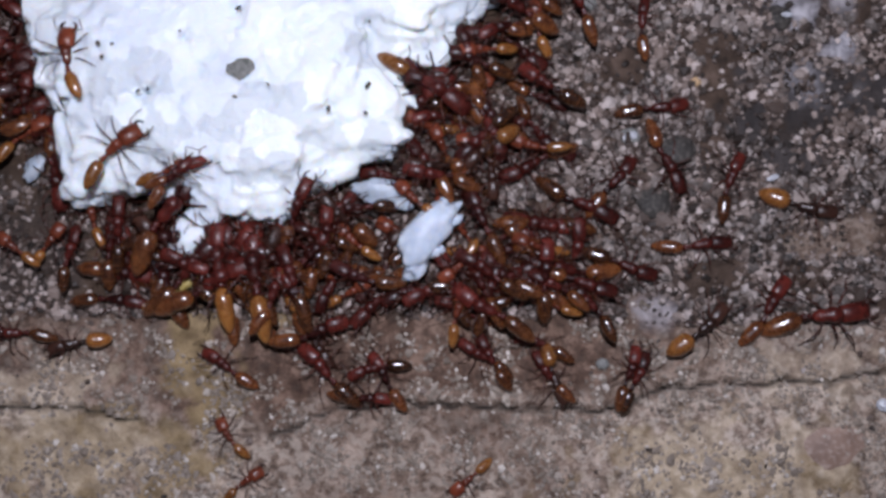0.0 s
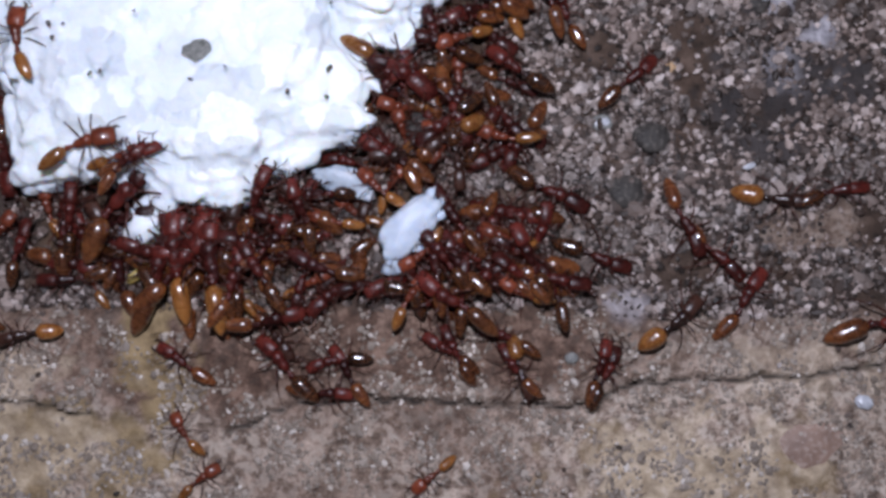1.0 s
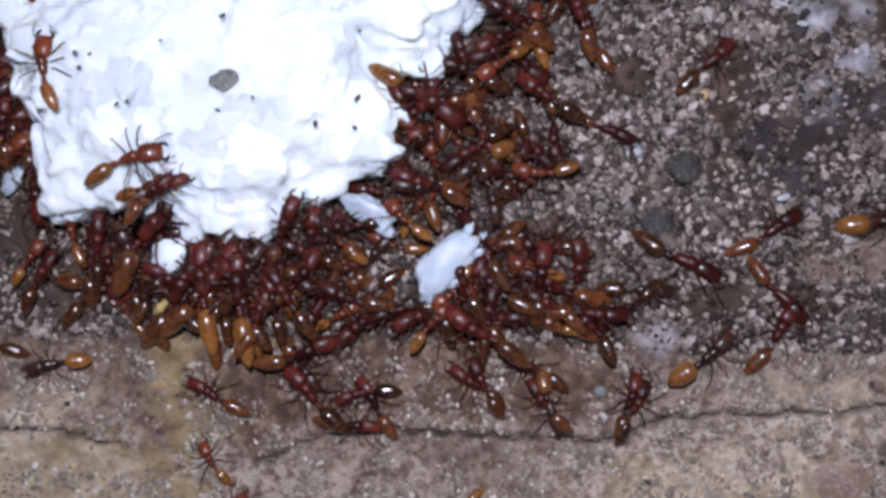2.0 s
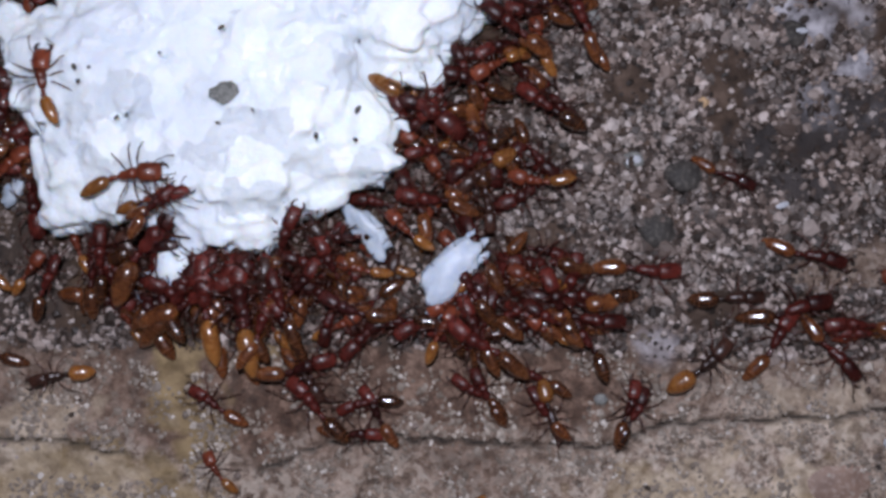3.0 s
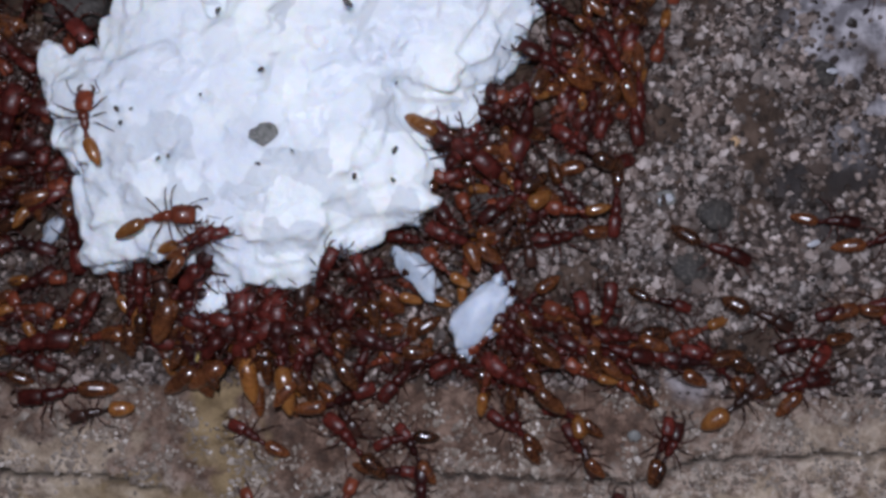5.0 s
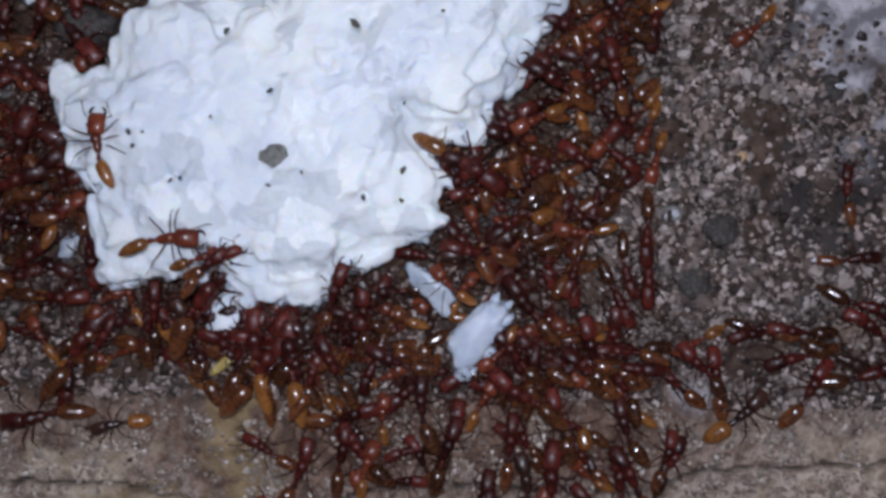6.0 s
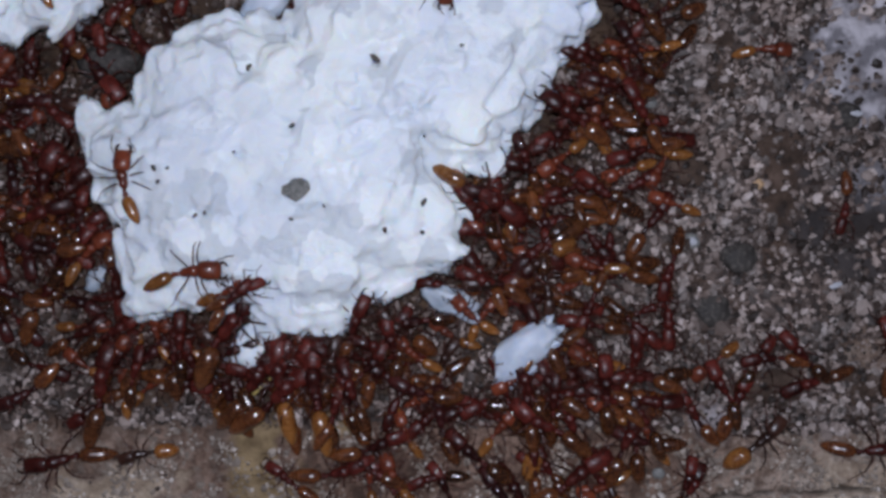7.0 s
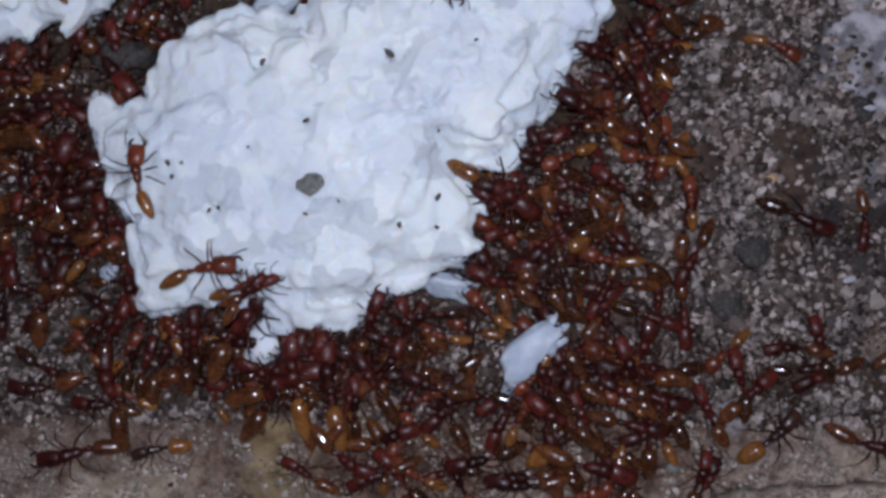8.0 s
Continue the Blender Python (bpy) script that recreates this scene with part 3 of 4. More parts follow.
def crumb(x, y, size, seed):
    ob = new("crumb", lump("crumb", (size, size * 0.6, size * 0.45), CRUMB, seed, 0.9, ICO1, False))
    ob.matrix_basis = pose(x * MM, y * MM, (rice_height(x, y) + 0.3) * MM, 0, 0, seed * 50)
    tagged(ob, "tiny dark soil crumb stuck to the white rice", "crumb", "crumbs on the rice")


for n, (at, size) in enumerate([((-3.12, 15.22), 0.3), ((-5.75, 13.3), 0.26), ((-3.25, 13.1), 0.22), ((-12.05, 20.38), 0.24), ((-20.95, 16.6), 0.24), ((-21.2, 17.5), 0.22),
                                ((-20.3, 17.5), 0.16), ((-18.5, 14.3), 0.22), ((-17.9, 14.5), 0.16), ((-6.33, 24.84), 0.42), ((-0.47, 25.67), 0.16), ((-15.1, 24.4), 0.3),
                                ((-9.83, 14.9), 0.14), ((-12.07, 14.04), 0.16), ((-15.9, 18.6), 0.14), ((-3.1, 19.7), 0.14)]):
    crumb(*at, size, n + 1)


def stone(name, x, y, size, mat, seed, sink, label, turn=0, rough=0.2):
    ob = new(name, lump(name, size, mat, seed, rough))
    ob.matrix_basis = pose(x * MM, y * MM, (floor_height(x, y) + size[2] - sink) * MM, 0, 0, turn)
    tagged(ob, label, "stone")


stone("stone", *(29.32, -9.51), (2.8, 2.2, 0.8), PINK_STONE, 21, 1.42, "rounded pinkish stone set in the mortar", 10, 0.12)
stone("stone", *(-26.14, 25.69), (2.4, 1.5, 1.6), DARK_STONE, 22, 0.7, "smooth dark grey stone between the two lumps of rice", 5)
stone("stone", *(3.88, 11.74), (2.5, 1.9, 0.9), DARK_STONE, 23, 0.9, "dark damp stone half buried in the soil", -20)
stone("stone", *(20.36, 16.53), (0.5, 0.4, 0.35), material("tan_stone", (0.4, 0.24, 0.12), (0.6, 0.42, 0.25), 0.5, 0.6), 24, 0.2, "tiny orange-tan pebble on the soil")
stone("stone", *(18.93, 11.27), (1.3, 1.1, 0.6), DARK_STONE, 25, 0.5, "small dark pebble in the grit")
stone("stone", *(17.20, 7.55), (1.3, 1.2, 0.6), DARK_STONE, 26, 0.6, "small round dark pebble in the grit")
stone("stone", *(26.65, 21.40), (1.0, 0.9, 0.5), DARK_STONE, 27, 0.4, "small blue-grey pebble in the pale crust")
stone("stone", *(12.71, 22.56), (0.65, 0.6, 0.5), STONE, 28, 0.3, "pale round pebble on the soil")
stone("stone", *(15.53, 12.46), (0.8, 0.6, 0.4), STONE, 29, 0.3, "pale grey chip of stone in the grit")
stone("stone", *(13.19, -3.88), (0.45, 0.4, 0.3), STONE, 30, 0.2, "pale grit stone stuck on the mortar")
stone("stone", *(-33.89, 21.31), (2.2, 1.5, 0.6), STONE, 31, 0.6, "flat grey stone among the ants", 15)


CHIP = material("white_chip", (0.34, 0.35, 0.38), (0.52, 0.53, 0.56), 0.3, 0.4)
for at, size, turn in (((27.11, 21.39), (0.42, 0.2, 0.12), 0), ((25.59, 9.35), (0.45, 0.22, 0.12), 15), ((32.73, -6.72), (0.5, 0.6, 0.35), 60), ((15.55, 12.44), (0.6, 0.4, 0.3), 10)):
    chip = new("chip", lump("chip", size, CHIP, turn + 3, 0.3, ICO2, False))
    chip.matrix_basis = pose(at[0] * MM, at[1] * MM, (floor_height(*at) + (0.75 if turn == 0 else 0.25)) * MM, 0, 0, turn)
    tagged(chip, "tiny white mineral chip lying on the ground", "stone", "white chips")


def build_grit():
    """Loose mineral grains on the soil, a few on the mortar."""
    rnd = random.Random(5)
    ball, tris = ICO1
    verts, faces, count = [], [], 0
    while count < 30000:
        x, y = rnd.uniform(-38, 38), rnd.uniform(-14, 33)
        mortar, _, dark, pale, *_ = floor_masks(x, y)
        if rnd.random() < max(0.997 * mortar, 0.93 * dark, 0.97 * min(1.4 * pale, 1)) or rice_height(x, y) or rnd.random() < 0.8 * damp_and_shade(x, y) or rnd.random() < 0.9 * smoothstep(0.0, 0.45, wavy(x, y, 4.0, 31.0)):
            continue
        size = rnd.choice((0.13, 0.16, 0.2, 0.24, 0.3, 0.36)) * rnd.uniform(0.8, 1.25) * (0.75 if mortar > 0.5 else 1)
        size *= 0.85 + 0.5 * max(wavy(x, y, 3.0, 21.0), -0.3)
        if rnd.random() < 0.03:
            size *= 1.7
        b = ball * (1 + 0.42 * np.array([rnd.uniform(-1, 1) for _ in ball]))[:, None] * (size, size * rnd.uniform(0.65, 1), size * rnd.uniform(0.5, 0.9))
        turn = np.array(Euler((rnd.uniform(-0.5, 0.5), rnd.uniform(-0.5, 0.5), rnd.uniform(0, 6.28))).to_matrix())
        verts.append((b @ turn.T + (x, y, floor_height(x, y) + size * 0.3)) * MM)
        faces.append(tris + len(ball) * count)
        count += 1
    me = mesh_of("soil_grit", np.concatenate(verts).tolist(), np.concatenate(faces).tolist(), GRIT, False)
    tagged(new("soil_grit", me), "loose grey and brown mineral grit scattered over the soil", "grit", kind="stuff")


build_grit()


def build_sand():
    """Fine sand grains that stand out of the worn mortar."""
    rnd = random.Random(6)
    ball, tris = ICO1
    verts, faces, count = [], [], 0
    while count < 6500:
        x, y = rnd.uniform(-36, 36), rnd.uniform(-14.5, 0.5)
        if rnd.random() > floor_masks(x, y)[0] or wavy(x, y, 2.4, 41.0) < rnd.uniform(-0.2, 0.6) or crevice(x, y) > 0.2:
            continue
        size = rnd.uniform(0.08, 0.2) * (1.8 if rnd.random() < 0.1 else 1)
        b = ball * (1 + 0.4 * np.array([rnd.uniform(-1, 1) for _ in ball]))[:, None] * (size, size * rnd.uniform(0.6, 1), size * rnd.uniform(0.4, 0.7))
        turn = np.array(Euler((rnd.uniform(-0.3, 0.3), rnd.uniform(-0.3, 0.3), rnd.uniform(0, 6.28))).to_matrix())
        verts.append((b @ turn.T + (x, y, floor_height(x, y) + size * 0.15)) * MM)
        faces.append(tris + len(ball) * count)
        count += 1
    me = mesh_of("mortar_sand", np.concatenate(verts).tolist(), np.concatenate(faces).tolist(), SAND, False)
    tagged(new("mortar_sand", me), "fine pale and dark sand grains in the worn mortar", "sand", kind="stuff")


build_sand()


# ---- ants ----
LEGS = [("front", 0.165, 1.0), ("middle", 0.1, 0.15), ("hind", 0.04, -0.95)]


def build_ant(length, head=1.0, belly=1.0, seed=0, body=SHELL, tail=AMBER, spread=0.9, bend=20):
    """One ant that looks along +x, its feet on z = 0; length in mm from jaws to tail."""
    rnd = random.Random(seed)
    u = length * MM
    ant = new("ant")

    def scaled(data):
        return [(x * u, y * u, z * u) for x, y, z in data[0]], data[1]

    def add(name, data, mat, parent, at=(0, 0, 0), label="", bands=(), turn=(0, 0, 0)):
        me = mesh_of(name, *scaled(data), mat)
        if bands:
            me.materials.append(BAND)
            for s in bands:
                for k in range(14):
                    me.polygons[s * 14 + k].material_index = 1
        return part(name, me, parent, pose(*(v * u for v in at), *turn), label)

    b = 0.086 * belly
    add("gaster", rings([(0.0, 0.012, 0.012, 0.0), (-0.012, 0.5 * b, 0.45 * b, 0.0), (-0.04, 0.82 * b, 0.78 * b, 0.002), (-0.08, 0.96 * b, 0.92 * b, 0.004), (-0.125, b, 0.97 * b, 0.004),
                         (-0.138, 0.975 * b, 0.93 * b, 0.004), (-0.19, 0.98 * b, 0.95 * b, 0.0), (-0.24, 0.9 * b, 0.87 * b, -0.004), (-0.253, 0.87 * b, 0.84 * b, -0.005),
                         (-0.292, 0.72 * b, 0.69 * b, -0.01), (-0.302, 0.67 * b, 0.64 * b, -0.011), (-0.345, 0.42 * b, 0.4 * b, -0.018), (-0.372, 0.1 * b, 0.1 * b, -0.022)], 14),
        tail, ant, (-0.15, 0, 0.1), "glossy amber abdomen", () if tail is BRIGHT else (4, 7, 9), (0, rnd.uniform(-12, 6), rnd.uniform(-bend, bend)))
    add("petiole", rings([(0.0, 0.016, 0.016, 0), (-0.025, 0.03, 0.04, 0.012), (-0.045, 0.022, 0.022, 0.0), (-0.07, 0.042, 0.042, 0.008), (-0.095, 0.02, 0.02, 0.0)], 8),
        body, ant, (-0.06, 0, 0.092))
    add("thorax", rings([(0.0, 0.022, 0.022, 0.0), (-0.02, 0.056, 0.054, 0.004), (-0.065, 0.072, 0.07, 0.012), (-0.11, 0.064, 0.064, 0.008), (-0.135, 0.052, 0.05, 0.002),
                         (-0.18, 0.056, 0.055, 0.004), (-0.225, 0.04, 0.04, -0.004), (-0.245, 0.018, 0.018, -0.008)], 10), body, ant, (0.185, 0, 0.098))
    h = 0.9 * head
    skull = add("head", rings([(0.012, 0.03, 0.03, 0.0), (-0.006, 0.05 * h, 0.032 * h, 0.0), (-0.006, 0.075 * h, 0.045 * h, 0.0), (0.012, 0.083 * h, 0.052 * h, 0.0), (0.06, 0.089 * h, 0.064 * h, 0.004),
                               (0.13, 0.09 * h, 0.058 * h, 0.0), (0.19, 0.091 * h, 0.046 * h, -0.008), (0.225, 0.083 * h, 0.032 * h, -0.016), (0.245, 0.066 * h, 0.02 * h, -0.02),
                               (0.25, 0.04 * h, 0.014 * h, -0.02)], 12),
                body, ant, (0.18, 0, 0.1), turn=(0, rnd.uniform(0, 10), rnd.uniform(-15, 15)))
    for s in (-1, 1):
        add("mandible", tube([(0, 0.058 * s * h, 0), (0.03, 0.078 * s * h, -0.004), (0.07, 0.07 * s * h, -0.008), (0.1, 0.035 * s * h, -0.012)], [0.02 * h, 0.018 * h, 0.014 * h, 0.005]),
            DARK_SHELL, skull, (0.225, 0, -0.018))
        j = rnd.uniform(-0.04, 0.04)
        add("antenna", tube([(0, 0, 0), (0.03, 0.06 * s, 0.03), (0.075, (0.125 + j) * s, 0.04), (0.095, (0.128 + j) * s, 0.032), (0.16, (0.11 - j) * s, 0.0), (0.225, (0.09 - 2 * j) * s, -0.03)],
                            [0.0065, 0.006, 0.0062, 0.005, 0.0055, 0.007], 5), LIMB, skull, (0.165, 0.032 * s, 0.03))
        add("eye", (((ICO1[0] * (0.015, 0.008, 0.013))).tolist(), ICO1[1].tolist()), EYE, skull, (0.1, 0.094 * h * s, 0.014))
        for n, (_, x, fore) in enumerate(LEGS):
            f = fore + rnd.uniform(-0.3, 0.3)
            out = spread * (1 + rnd.uniform(-0.15, 0.12))
            reach = (0.1, 0.105, 0.13)[n]
            add("leg", tube([(0, 0, 0), (0.012 * f, 0.035 * s, -0.02), (0.35 * reach * f, 0.085 * s * out, 0.03), (0.95 * reach * f, 0.165 * s * out, 0.062),
                             (1.35 * reach * f, 0.215 * s * out, 0.0), (1.7 * reach * f, 0.25 * s * out, -0.06), (2.2 * reach * f, 0.29 * s * out, -0.075)],
                            [0.014, 0.009, 0.0105, 0.0075, 0.0065, 0.0045, 0.003], 6), LIMB, ant, (x, 0.038 * s, 0.08))
    return ant


KINDS = {
    "minor": [build_ant(4.8, 1.38, 1.0, 1, LIGHT_RED, BRIGHT, 1.25), build_ant(5.0, 1.35, 0.95, 2, LIGHT_RED, BRIGHT, 1.3), build_ant(4.6, 1.4, 1.05, 3, LIGHT_RED, BRIGHT, 1.2)],
    "worker": [build_ant(6.2, 1.0, 0.95, 4), build_ant(6.4, 1.05, 1.05, 5), build_ant(6.0, 0.95, 1.0, 6)],
    "major": [build_ant(8.6, 1.02, 0.9, 7), build_ant(8.8, 1.0, 1.0, 8)],
    "packed": [build_ant(6.2, 1.0, 0.95, 14, spread=0.55), build_ant(6.0, 1.08, 1.0, 15, spread=0.6), build_ant(6.4, 0.95, 0.9, 16, spread=0.5), build_ant(6.2, 1.05, 1.1, 21, spread=0.6),
               build_ant(6.1, 1.0, 1.0, 22, spread=0.55), build_ant(6.3, 1.0, 1.05, 23, DARK_RED, spread=0.55)],
    "dark": [build_ant(6.0, 1.05, 1.35, 9, DARK_SHELL, BRIGHT, 1.05), build_ant(6.2, 1.0, 1.25, 10, DARK_SHELL, AMBER, 1.0)],
    "bright": [build_ant(8.6, 1.0, 0.85, 17, SHELL, BRIGHT, bend=5), build_ant(8.7, 1.0, 0.83, 18, SHELL, BRIGHT, bend=5)],
}
WORDS = {"minor": "slender red-brown ant", "worker": "glossy red-brown amber-tailed ant", "packed": "shiny dark red ant",
         "major": "large dark red amber-tailed ant", "dark": "dark brown orange-tailed ant", "bright": "large dark red ant with bright amber abdomen"}
LENGTH = {"minor": 4.8, "worker": 6.2, "packed": 6.2, "major": 8.7, "dark": 6.1, "bright": 8.65}
used, todo, steps, wave = set(), [], [], []
dice = random.Random(11)


def ant_pose(x, y, z, heading, pitch=0.0, lean=0.0):
    return pose(x * MM, y * MM, z * MM, 0, 0, heading) @ pose(0, 0, 0, lean, -pitch, 0)


def take(kind, m, length, where, group):
    """The next ant of a kind, at a pose."""
    ob = dice.choice(KINDS[kind])
    if ob in used:
        ob = copy_thing(ob, m)
    else:
        used.add(ob)
        ob.matrix_basis = m
    ob.scale = (min(max(length / LENGTH[kind], 0.8), 1.25),) * 3
    return tagged(ob, WORDS[kind] + " " + where, "ant", group)


def under(x, y):
    """What an ant stands on: the floor or the rice."""
    return max(floor_height(x, y) + 0.1, rice_height(x, y) + 0.22 if rice_height(x, y) else 0)


def ant_at(x, y, heading, length, kind="worker", where="feeding at the rice", lift=0.0, pitch=0.0, lean=0.0, restless=0.1):
    """An ant that keeps its place and shifts a little on it."""
    z = under(x, y) + lift
    ob = take(kind, ant_pose(x, y, z, heading, pitch, lean), length, where, "ants at the rice")
    rows, a, f = [], dice.uniform(0, 6.28), dice.uniform(0.6, 1.6)
    for n in range(9):
        k = restless * math.sin(a + f * n * 1.9)
        q = restless * math.cos(a * 1.7 + f * n * 1.3)
        rows.append((float(n), ant_pose(x + 0.6 * k, y + 0.6 * q, z, heading + 14 * k, pitch, lean)))
    todo.append((ob, rows))
    wave.append((ob, a))
    return ob


def ant_along(rows, length, kind="worker", where="running over the gritty soil", lift=0.0, pace=9.0, run_in=True):
    """An ant that walks through the given places (seconds, x, y, heading); before and after them it goes straight on."""
    t0, x0, y0, h0 = rows[0]
    t1, x1, y1, h1 = rows[-1]
    rows = list(rows)
    if t0 > 0:
        d = pace * t0 if run_in else 0.2
        sx, sy = x0 - d * math.cos(radians(h0)), y0 - d * math.sin(radians(h0))
        if run_in and x0 > 9 > sx:
            sx, sy = 9.0, y0 - (y0 - sy) * (x0 - 9.0) / (x0 - sx)
        rows.insert(0, (0.0, sx, sy, h0))
        if run_in and t0 > 2:
            rows.insert(1, (t0 - 1.6, sx, sy, h0))
    if t1 < 8:
        d = pace * (8 - t1) if run_in else 0.2
        ex, ey = x1 + d * math.cos(radians(h1)), y1 + d * math.sin(radians(h1))
        if run_in and x1 > 11 > ex:
            ex, ey = 11.0, y1 + (ey - y1) * (x1 - 11.0) / (x1 - ex)
        rows.append((8.0, ex, ey, h1))
    dense = []
    for (ta, xa, ya, ha), (tb, xb, yb, hb) in zip(rows, rows[1:]):
        n = max(1, round((tb - ta) / 0.5))
        for i in range(n):
            k = i / n
            s = k * k * (3 - 2 * k) * 0.5 + k * 0.5
            dense.append((ta + (tb - ta) * k, xa + (xb - xa) * s, ya + (yb - ya) * s, ha + (hb - ha) * s))
    dense.append(rows[-1])
    keys = [(round(t, 3), ant_pose(x, y, under(x, y) + lift, h)) for t, x, y, h in dense]
    ob = take(kind, keys[0][1], length, where, "ants on the move")
    todo.append((ob, keys))
    steps.append((ob, dice.uniform(0, 6.28)))
    return ob


# ants on and at the rice
ant_at(-23.4, 16.45, 99, 5.3, "minor", "standing on the white rice", restless=0.02)
ant_along([(0, -20.26, 10.19, 47), (0.5, -20.19, 10.32, 45), (1, -19.28, 9.74, 23), (1.5, -17.94, 10.79, 25), (3, -18.16, 10.59, 14), (3.5, -18.21, 10.74, 18), (4.5, -18.33, 10.45, 15), (6, -19.21, 10.41, 8), (6.5, -19.23, 10.63, 14), (7, -19.33, 10.46, 10), (7.5, -19.33, 10.43, 13), (8, -19.28, 10.38, 13)], 5.6, "minor", "walking slowly on the white rice")
ant_at(-16.90, 9.11, 20, 4.6, "minor", "crossing the rim of the rice", restless=0.1)
ant_at(-13.40, 2.58, 99, 8.7, "bright", lift=1.1, restless=0.03)
ant_at(-10.89, 2.11, 98, 9.2, "bright", lift=1.2, restless=0.04)
ant_at(0.90, 15.84, -31, 8.7, "bright", lift=1.5, restless=0.02)
ant_at(1.58, 18.02, 32, 2.9, "minor", restless=0.06)
ant_at(-8.1, 6.5, 74, 6.2, "worker", lift=1.7, pitch=14, restless=0.12)
ant_at(-5.33, 5.97, 67, 5.4, "worker", lift=1.3, restless=0.12)
ant_at(-15.87, 8.86, 35, 3.8, "worker", lift=0.5, restless=0.1)
ant_at(-17.26, 6.26, 51, 9.0, "major", lift=1.2, restless=0.08)
ant_at(-16.42, 8.53, 47, 4.1, "worker", lift=0.7, restless=0.1)
ant_at(-26.82, 13.67, -40, 5.7, "worker", lift=0.5, restless=0.08)
ant_at(-26.38, 13.73, -29, 5.5, "worker", lift=0.3, restless=0.1)
ant_at(-29.13, 19.70, 77, 5.2, "worker", lift=0.4, restless=0.1)
ant_at(-26.39, 12.18, -53, 5.1, "major", lift=0.2, restless=0.1)
ant_at(-25.66, 9.74, -73, 6.8, "major", lift=0.3, restless=0.1)
ant_at(-4.51, 3.93, 28, 5.0, "worker", lift=0.3)
ant_at(5.19, 13.12, -62, 5.8, "major", lift=0.8, restless=0.06)
ant_at(2.98, 9.04, -52, 4.7, "worker", restless=0.08)
ant_at(-1.81, 9.37, 165, 3.8, "worker", lift=0.4, restless=0.05)
ant_at(2.97, 13.47, -52, 4.3, "major", restless=0.1)
ant_at(-13.16, 28.96, 53, 2.0, "worker", "feeding at a notch in the rice", restless=0.1)
ant_at(-1.75, 30.4, -83, 4.6, "minor", "walking on the white rice", restless=0.2)
ant_at(-29.51, 30.32, 108, 3.4, "minor", "standing on the second lump of rice", restless=0.1)
ant_at(-32.02, 26.16, 97, 5.0, "worker", "feeding at the second lump of rice", restless=0.1)
# ants on the mortar ledge
ant_at(8.95, -2.49, 158, 3.9, "packed", "on the mortar ledge", restless=0.1)
ant_at(9.71, -4.75, -73, 3.2, "dark", "on the mortar ledge", restless=0.06)
ant_at(5.43, -3.65, 117, 3.4, "packed", "on the mortar ledge", restless=0.08)
ant_at(-6.83, -2.41, -50, 2.5, "dark", "on the mortar ledge", restless=0.06)
ant_at(-2.59, -4.09, -168, 3.9, "packed", "crouching over the crack", restless=0.05)
ant_at(-23.37, -2.46, -170, 3.8, "dark", "standing on the mortar ledge", lift=0.3, restless=0.02)
ant_at(19.95, -1.53, 39, 5.9, "dark", "standing on the mortar ledge", lift=0.3, restless=0.02)
ant_at(-6.00, -4.49, 128, 6.2, "worker", "crouching over the crack", restless=0.05)
ant_at(-1.82, -4.93, 116, 3.6, "worker", "crouching over the crack", restless=0.05)
ant_at(-3.52, -6.27, 3, 5.0, "worker", "lying along the crack", restless=0.05)
ant_at(4.95, -3.47, 153, 4.1, "worker", "on the mortar ledge", restless=0.08)
ant_at(9.43, -4.75, 125, 4.6, "worker", "on the mortar ledge", restless=0.08)
ant_at(14.94, -4.62, 66, 4.8, "worker", "on the mortar ledge", restless=0.06)
ant_at(15.35, -4.96, 59, 4.3, "worker", "at the end of the crack", restless=0.1)
ant_at(-11.66, -12.00, 37, 3.8, "minor", "walking below the crack", restless=0.05)
ant_at(-12.65, -8.98, 125, 2.1, "minor", "in the crack of the mortar", restless=0.05)
ant_at(3.89, -11.64, -141, 4.1, "minor", "on the lower mortar", restless=0.05)
ant_at(-12.79, -4.31, 143, 4.3, "worker", "on the ochre-stained mortar", restless=0.3)
ant_along([(0, -27.51, -1.77, -178), (3, -28.30, -1.21, -180), (4.5, -28.67, -0.75, -179), (5.5, -33.17, 0.75, -184)], 5.5, "worker", "leaving along the mortar ledge", pace=3)
ant_along([(0, -21.28, 0.61, -4), (1, -20.66, 1.27, -175), (1.5, -21.54, 1.29, -324), (3, -21.11, 4.42, -298)], 6, "worker", "turning below the rice", run_in=False)
ant_along([(4.7, -25.11, -0.95, -166), (6, -28.84, -1.98, -165), (6.5, -29.09, -3.51, -148), (7, -29.29, -2.93, -164), (7.5, -29.15, -2.77, -162), (8, -29.30, -2.73, -163)], 7.4, "worker", "walking along the ledge", pace=3)
# ants on the soil
ant_along([(0, 17.37, 14.47, 3), (0.5, 16.47, 15.31, 28), (1, 17.51, 15.50, 36), (1.5, 18.68, 15.93, 38), (1.7, 18.97, 17.01, 39)], 5.8, "worker", pace=14)
ant_along([(0, 16.55, 20.70, 85), (0.5, 16.40, 20.11, 112), (1, 13.11, 20.15, 109), (1.5, 12.89, 20.05, 110)], 5.5, "worker", pace=6)
ant_along([(0, 27.50, 7.23, -16), (0.5, 27.72, 7.88, -14), (1, 27.31, 7.01, -7), (1.5, 28.43, 7.06, 11)], 6.2, "dark", pace=12)
ant_along([(0, 19.88, 4.41, 11), (0.5, 20.74, 3.08, -5), (1, 23.01, 3.23, -38), (1.5, 23.63, 3.07, -27), (1.7, 24.21, 3.33, -41)], 6.2, "worker", pace=6)
